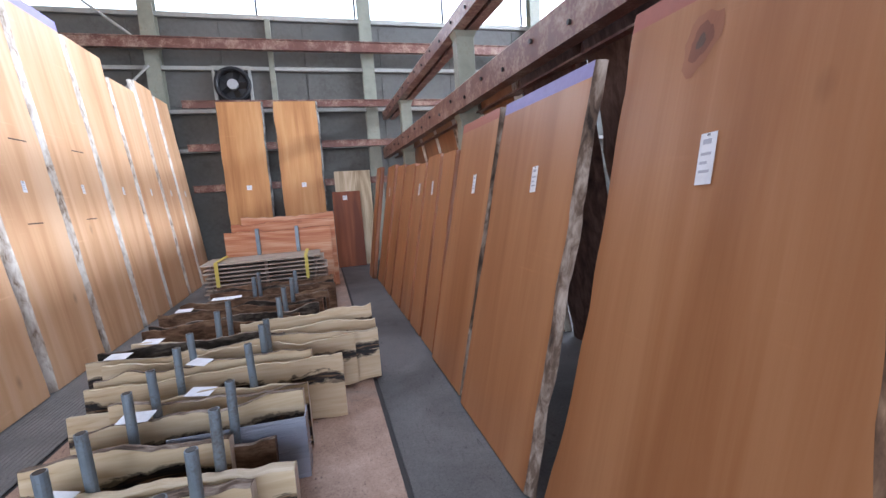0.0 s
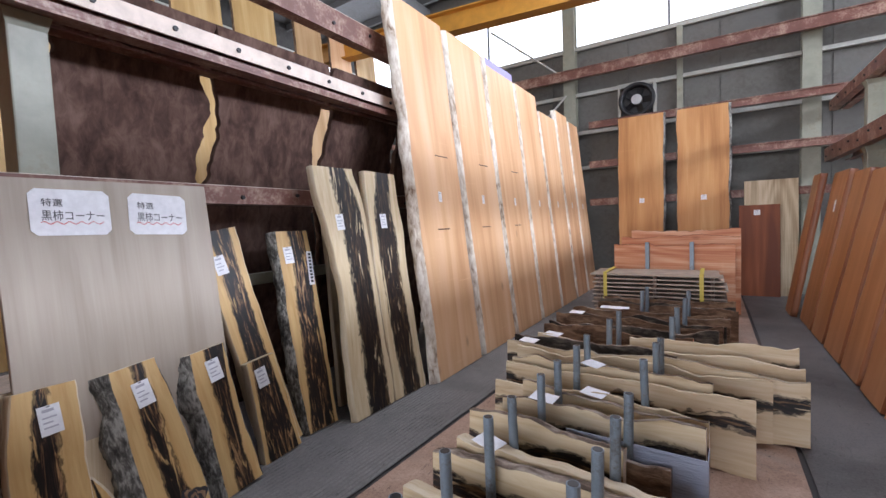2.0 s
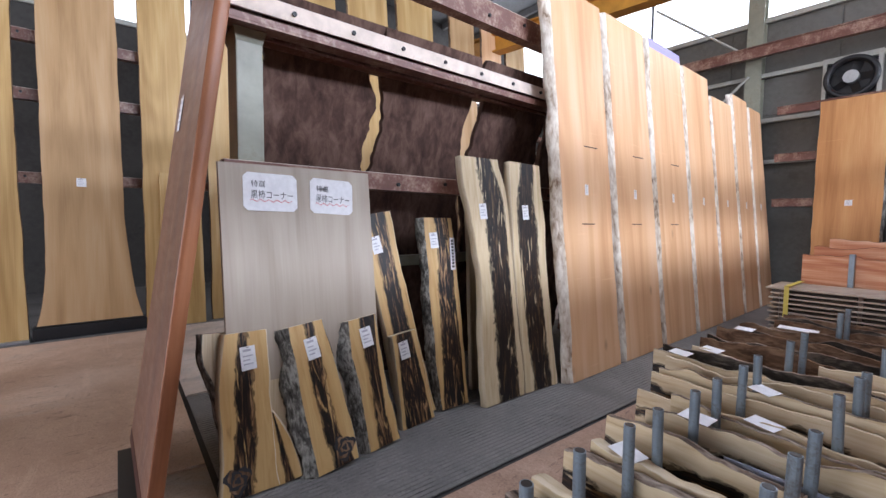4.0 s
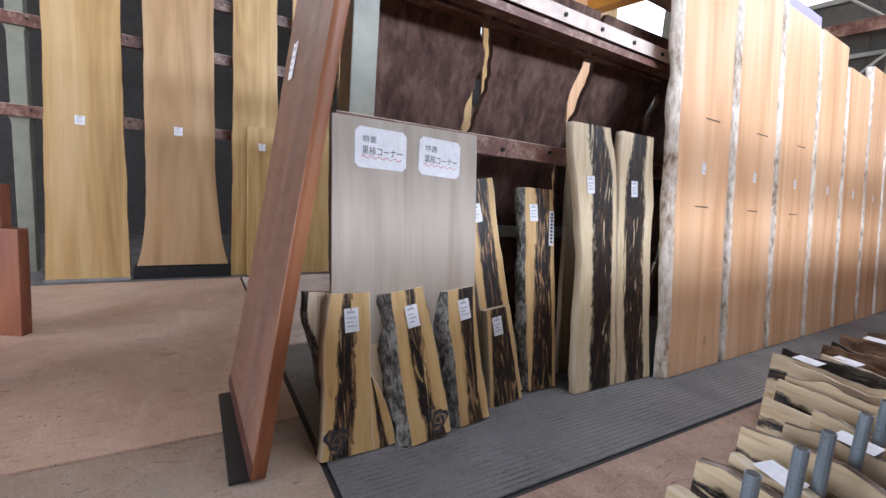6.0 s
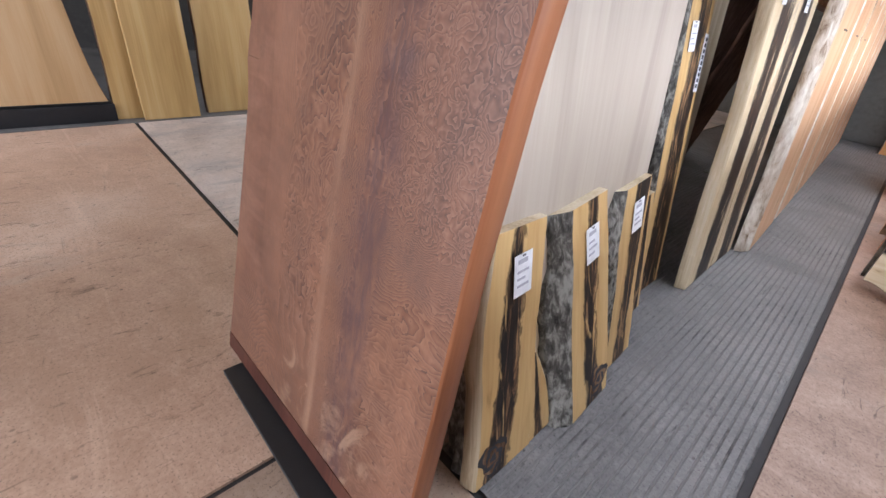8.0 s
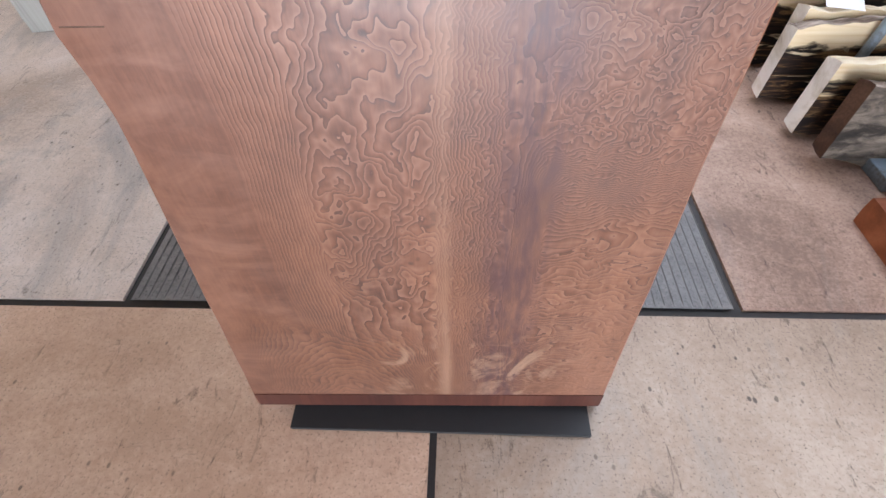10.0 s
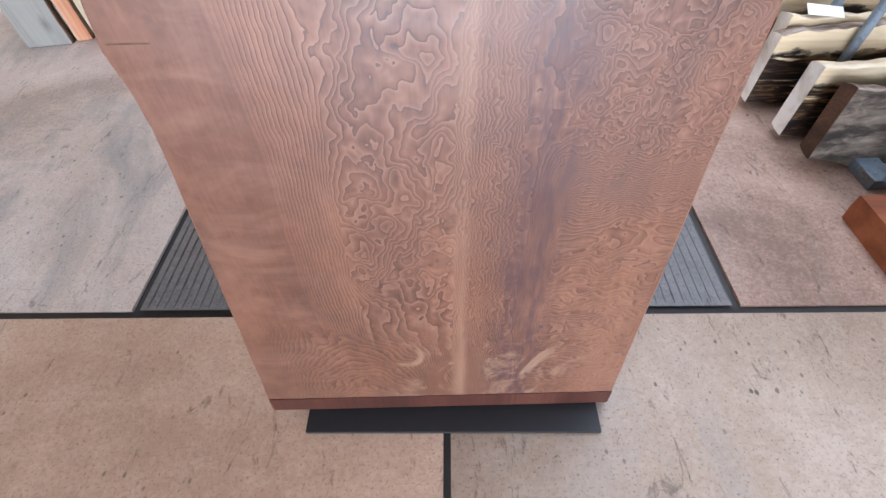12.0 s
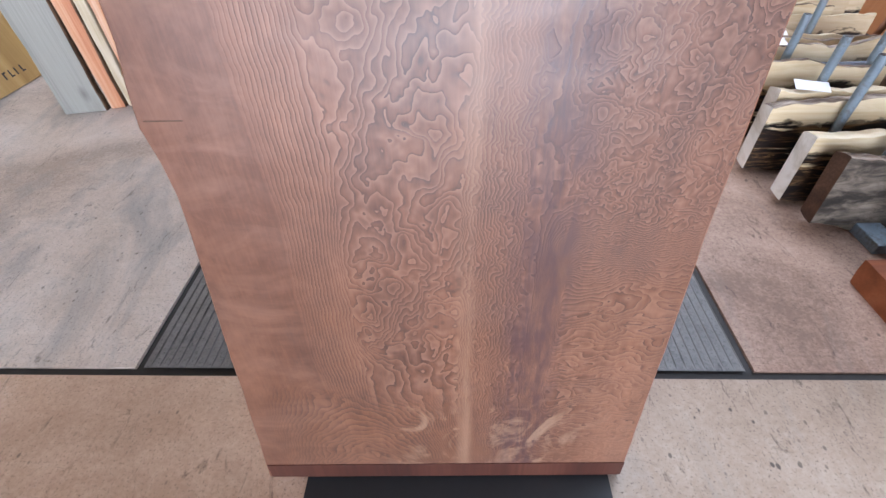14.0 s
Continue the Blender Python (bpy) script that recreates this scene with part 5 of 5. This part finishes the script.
tagged(ob, "orange-red timber block lying on the floor", "block")

# ---- red boards standing in the left aisle ----
RB = [M_REDORANGE, M_REDORANGE, M_RED, M_REDORANGE, M_WINE]
for k, (x, y, W, h, f) in enumerate(((-2.66, -1.72, 0.30, 0.78, 65), (-2.86, -1.86, 0.30, 1.08, 65), (-1.78, -1.68, 0.30, 1.10, 70), (-1.52, -1.72, 0.32, 1.0, 75), (-2.1, -1.90, 0.3, 1.15, 70))):
    slab("timber_board", stand(x, y, f, 1.0, 0.09), W, h, 0.09, RB, "thick red-brown board standing upright in the aisle", "board", "red boards in the aisle", seed=700 + k, wobble=0.004)

# slabs standing in the left aisle
AISLE = ((-3.27, 1.93, 0.27, 1.15, 0.06, [M_GREYSLAB, M_GREYSLAB, M_BARK_BROWN, M_GREYSLAB, M_WINE], 10), (-3.08, 1.99, 0.10, 1.20, 0.08, [M_ORANGE, M_BARK_BROWN, M_BARK_BROWN, M_ORANGE, M_WINE], 14),
         (-2.995, 2.02, 0.06, 1.22, 0.08, [M_CREAM, M_CREAM, M_CREAM, M_CREAM, M_WINE], 14), (-2.90, 2.05, 0.11, 1.18, 0.08, [M_ORANGE, M_BARK_BROWN, M_BARK_BROWN, M_ORANGE, M_WINE], 14),
         (-2.74, 2.07, 0.19, 1.1, 0.06, [M_GREYSLAB, M_CREAM, M_BARK_BROWN, M_GREYSLAB, M_WINE], 12))
for k, (x, y, W, h, T, mats, rz) in enumerate(AISLE):
    lab = ("grey-green slab standing upright in the aisle", "orange live-edge slab standing among grey slabs", "narrow cream plank standing among grey slabs")[0 if mats[0] == M_GREYSLAB else (2 if mats[0] == M_CREAM else 1)]
    slab("timber_slab", stand(x, y, rz, 4, T), W, h, T, mats, lab, "slab", "slabs in the left aisle", seed=720 + k, wobble=0.010)

ob = slab("timber_slab", stand(-4.06, 2.36, 90, 8.0, 0.06), 0.84, 2.05, 0.06, [M_YELLOW, M_BARK_BROWN, M_BARK_BROWN, M_DARK, M_WINE], "yellow slab with black handwriting near its foot", "slab", seed=761, wobble=0.012)
bm = bmesh.new()
for k in range(9):
    x = -0.36 + k * 0.055 + (0.03 if k > 4 else 0.0)
    box(bm, x, x + 0.012, -0.0015, -0.0005, 0.075, 0.125)
    if k % 3 != 1:
        box(bm, x + 0.012, x + 0.032, -0.0015, -0.0005, 0.075 + 0.04 * (k % 2), 0.085 + 0.04 * (k % 2))
part("handwriting", bm, M_INK, ob, "black marker strokes")

# ---- floor: concrete panels between dark joints ----
bm = bmesh.new()
box(bm, -60, 60, -60, 60, -0.30, -0.012)
floor = tagged(finish("floor", bm, M_JOINT), "dark joint filler under the hall's concrete floor", "floor", kind="structure")


def panel_of(pts, mat, label=""):
    bm = bmesh.new()
    a = [bm.verts.new((x, y, 0.0)) for x, y in pts]
    b = [bm.verts.new((x, y, -0.03)) for x, y in pts]
    bm.faces.new(a)
    bm.faces.new(b[::-1])
    k = len(pts)
    for i in range(k):
        bm.faces.new((a[i], b[i], b[(i + 1) % k], a[(i + 1) % k]))
    return part("concrete_slab", bm, mat, floor, label)


def gx(u, y):
    return u - 0.0367 * y


J = 0.015
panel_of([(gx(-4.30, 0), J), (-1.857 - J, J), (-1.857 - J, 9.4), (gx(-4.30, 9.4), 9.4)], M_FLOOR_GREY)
panel_of([(0.20 + J, J), (gx(2.19, 0) - J, J), (gx(2.19, 9.4) - J, 9.4), (0.20 + J, 9.4)], M_FLOOR_WORN_SHADED)
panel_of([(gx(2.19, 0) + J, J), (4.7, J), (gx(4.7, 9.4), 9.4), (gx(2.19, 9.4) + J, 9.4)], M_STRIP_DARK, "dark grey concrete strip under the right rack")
panel_of([(4.73, J), (11.2, J), (11.2, 9.6), (gx(4.73, 9.6), 9.6)], M_FLOOR)
panel_of([(gx(-4.30, -9), -9.2), (-0.775 - J * 0.7, -9.2), (-0.775 - J * 0.7, -J), (gx(-4.30, 0), -J)], M_FLOOR_PALE)
panel_of([(-0.775 + J * 0.7, -9.2), (11.2, -9.2), (11.2, -J), (-0.775 + J * 0.7, -J)], M_FLOOR_DULL)
panel_of([(-8.4, -9.2), (gx(-4.30, -9) - 0.02, -9.2), (gx(-4.30, 9.4) - 0.02, 9.4), (-8.4, 9.4)], M_STRIP, "grey concrete strip under the far rack")
# ribbed strip: grooves run along it
bm = bmesh.new()
x0, x1 = -1.857 + J, 0.20 - J
n = 66
pitch = (x1 - x0) / n
prof = []
for i in range(n):
    a = x0 + i * pitch
    prof += [(a, 0.0), (a + pitch * 0.72, 0.0), (a + pitch * 0.80, -0.004), (a + pitch * 0.92, -0.004)]
prof.append((x1, 0.0))
ys = [J, 0.05, 9.3, 9.4]
rows_v = []
for j, y in enumerate(ys):
    rows_v.append([bm.verts.new((x, y, 0.0 if j in (0, 3) else z)) for x, z in prof])
for a, b in zip(rows_v, rows_v[1:]):
    for i in range(len(prof) - 1):
        bm.faces.new((a[i], a[i + 1], b[i + 1], b[i])).material_index = 0 if i % 4 == 0 else 1
ribbed = part("ribbed_concrete_strip", bm, [M_STRIP, M_GROOVE], floor, "grey ribbed concrete strip under the centre rack")
if ribbed.data.polygons[0].normal.z < 0:
    ribbed.data.flip_normals()
# apron and ground beyond the added door opening
bm = bmesh.new()
box(bm, -60, 60, -60, WALL_FRONT - 0.2, -0.0118, -0.004)
tagged(finish("ground", bm, M_STRIP), "grey concrete yard outside the added door opening", "ground", kind="structure")
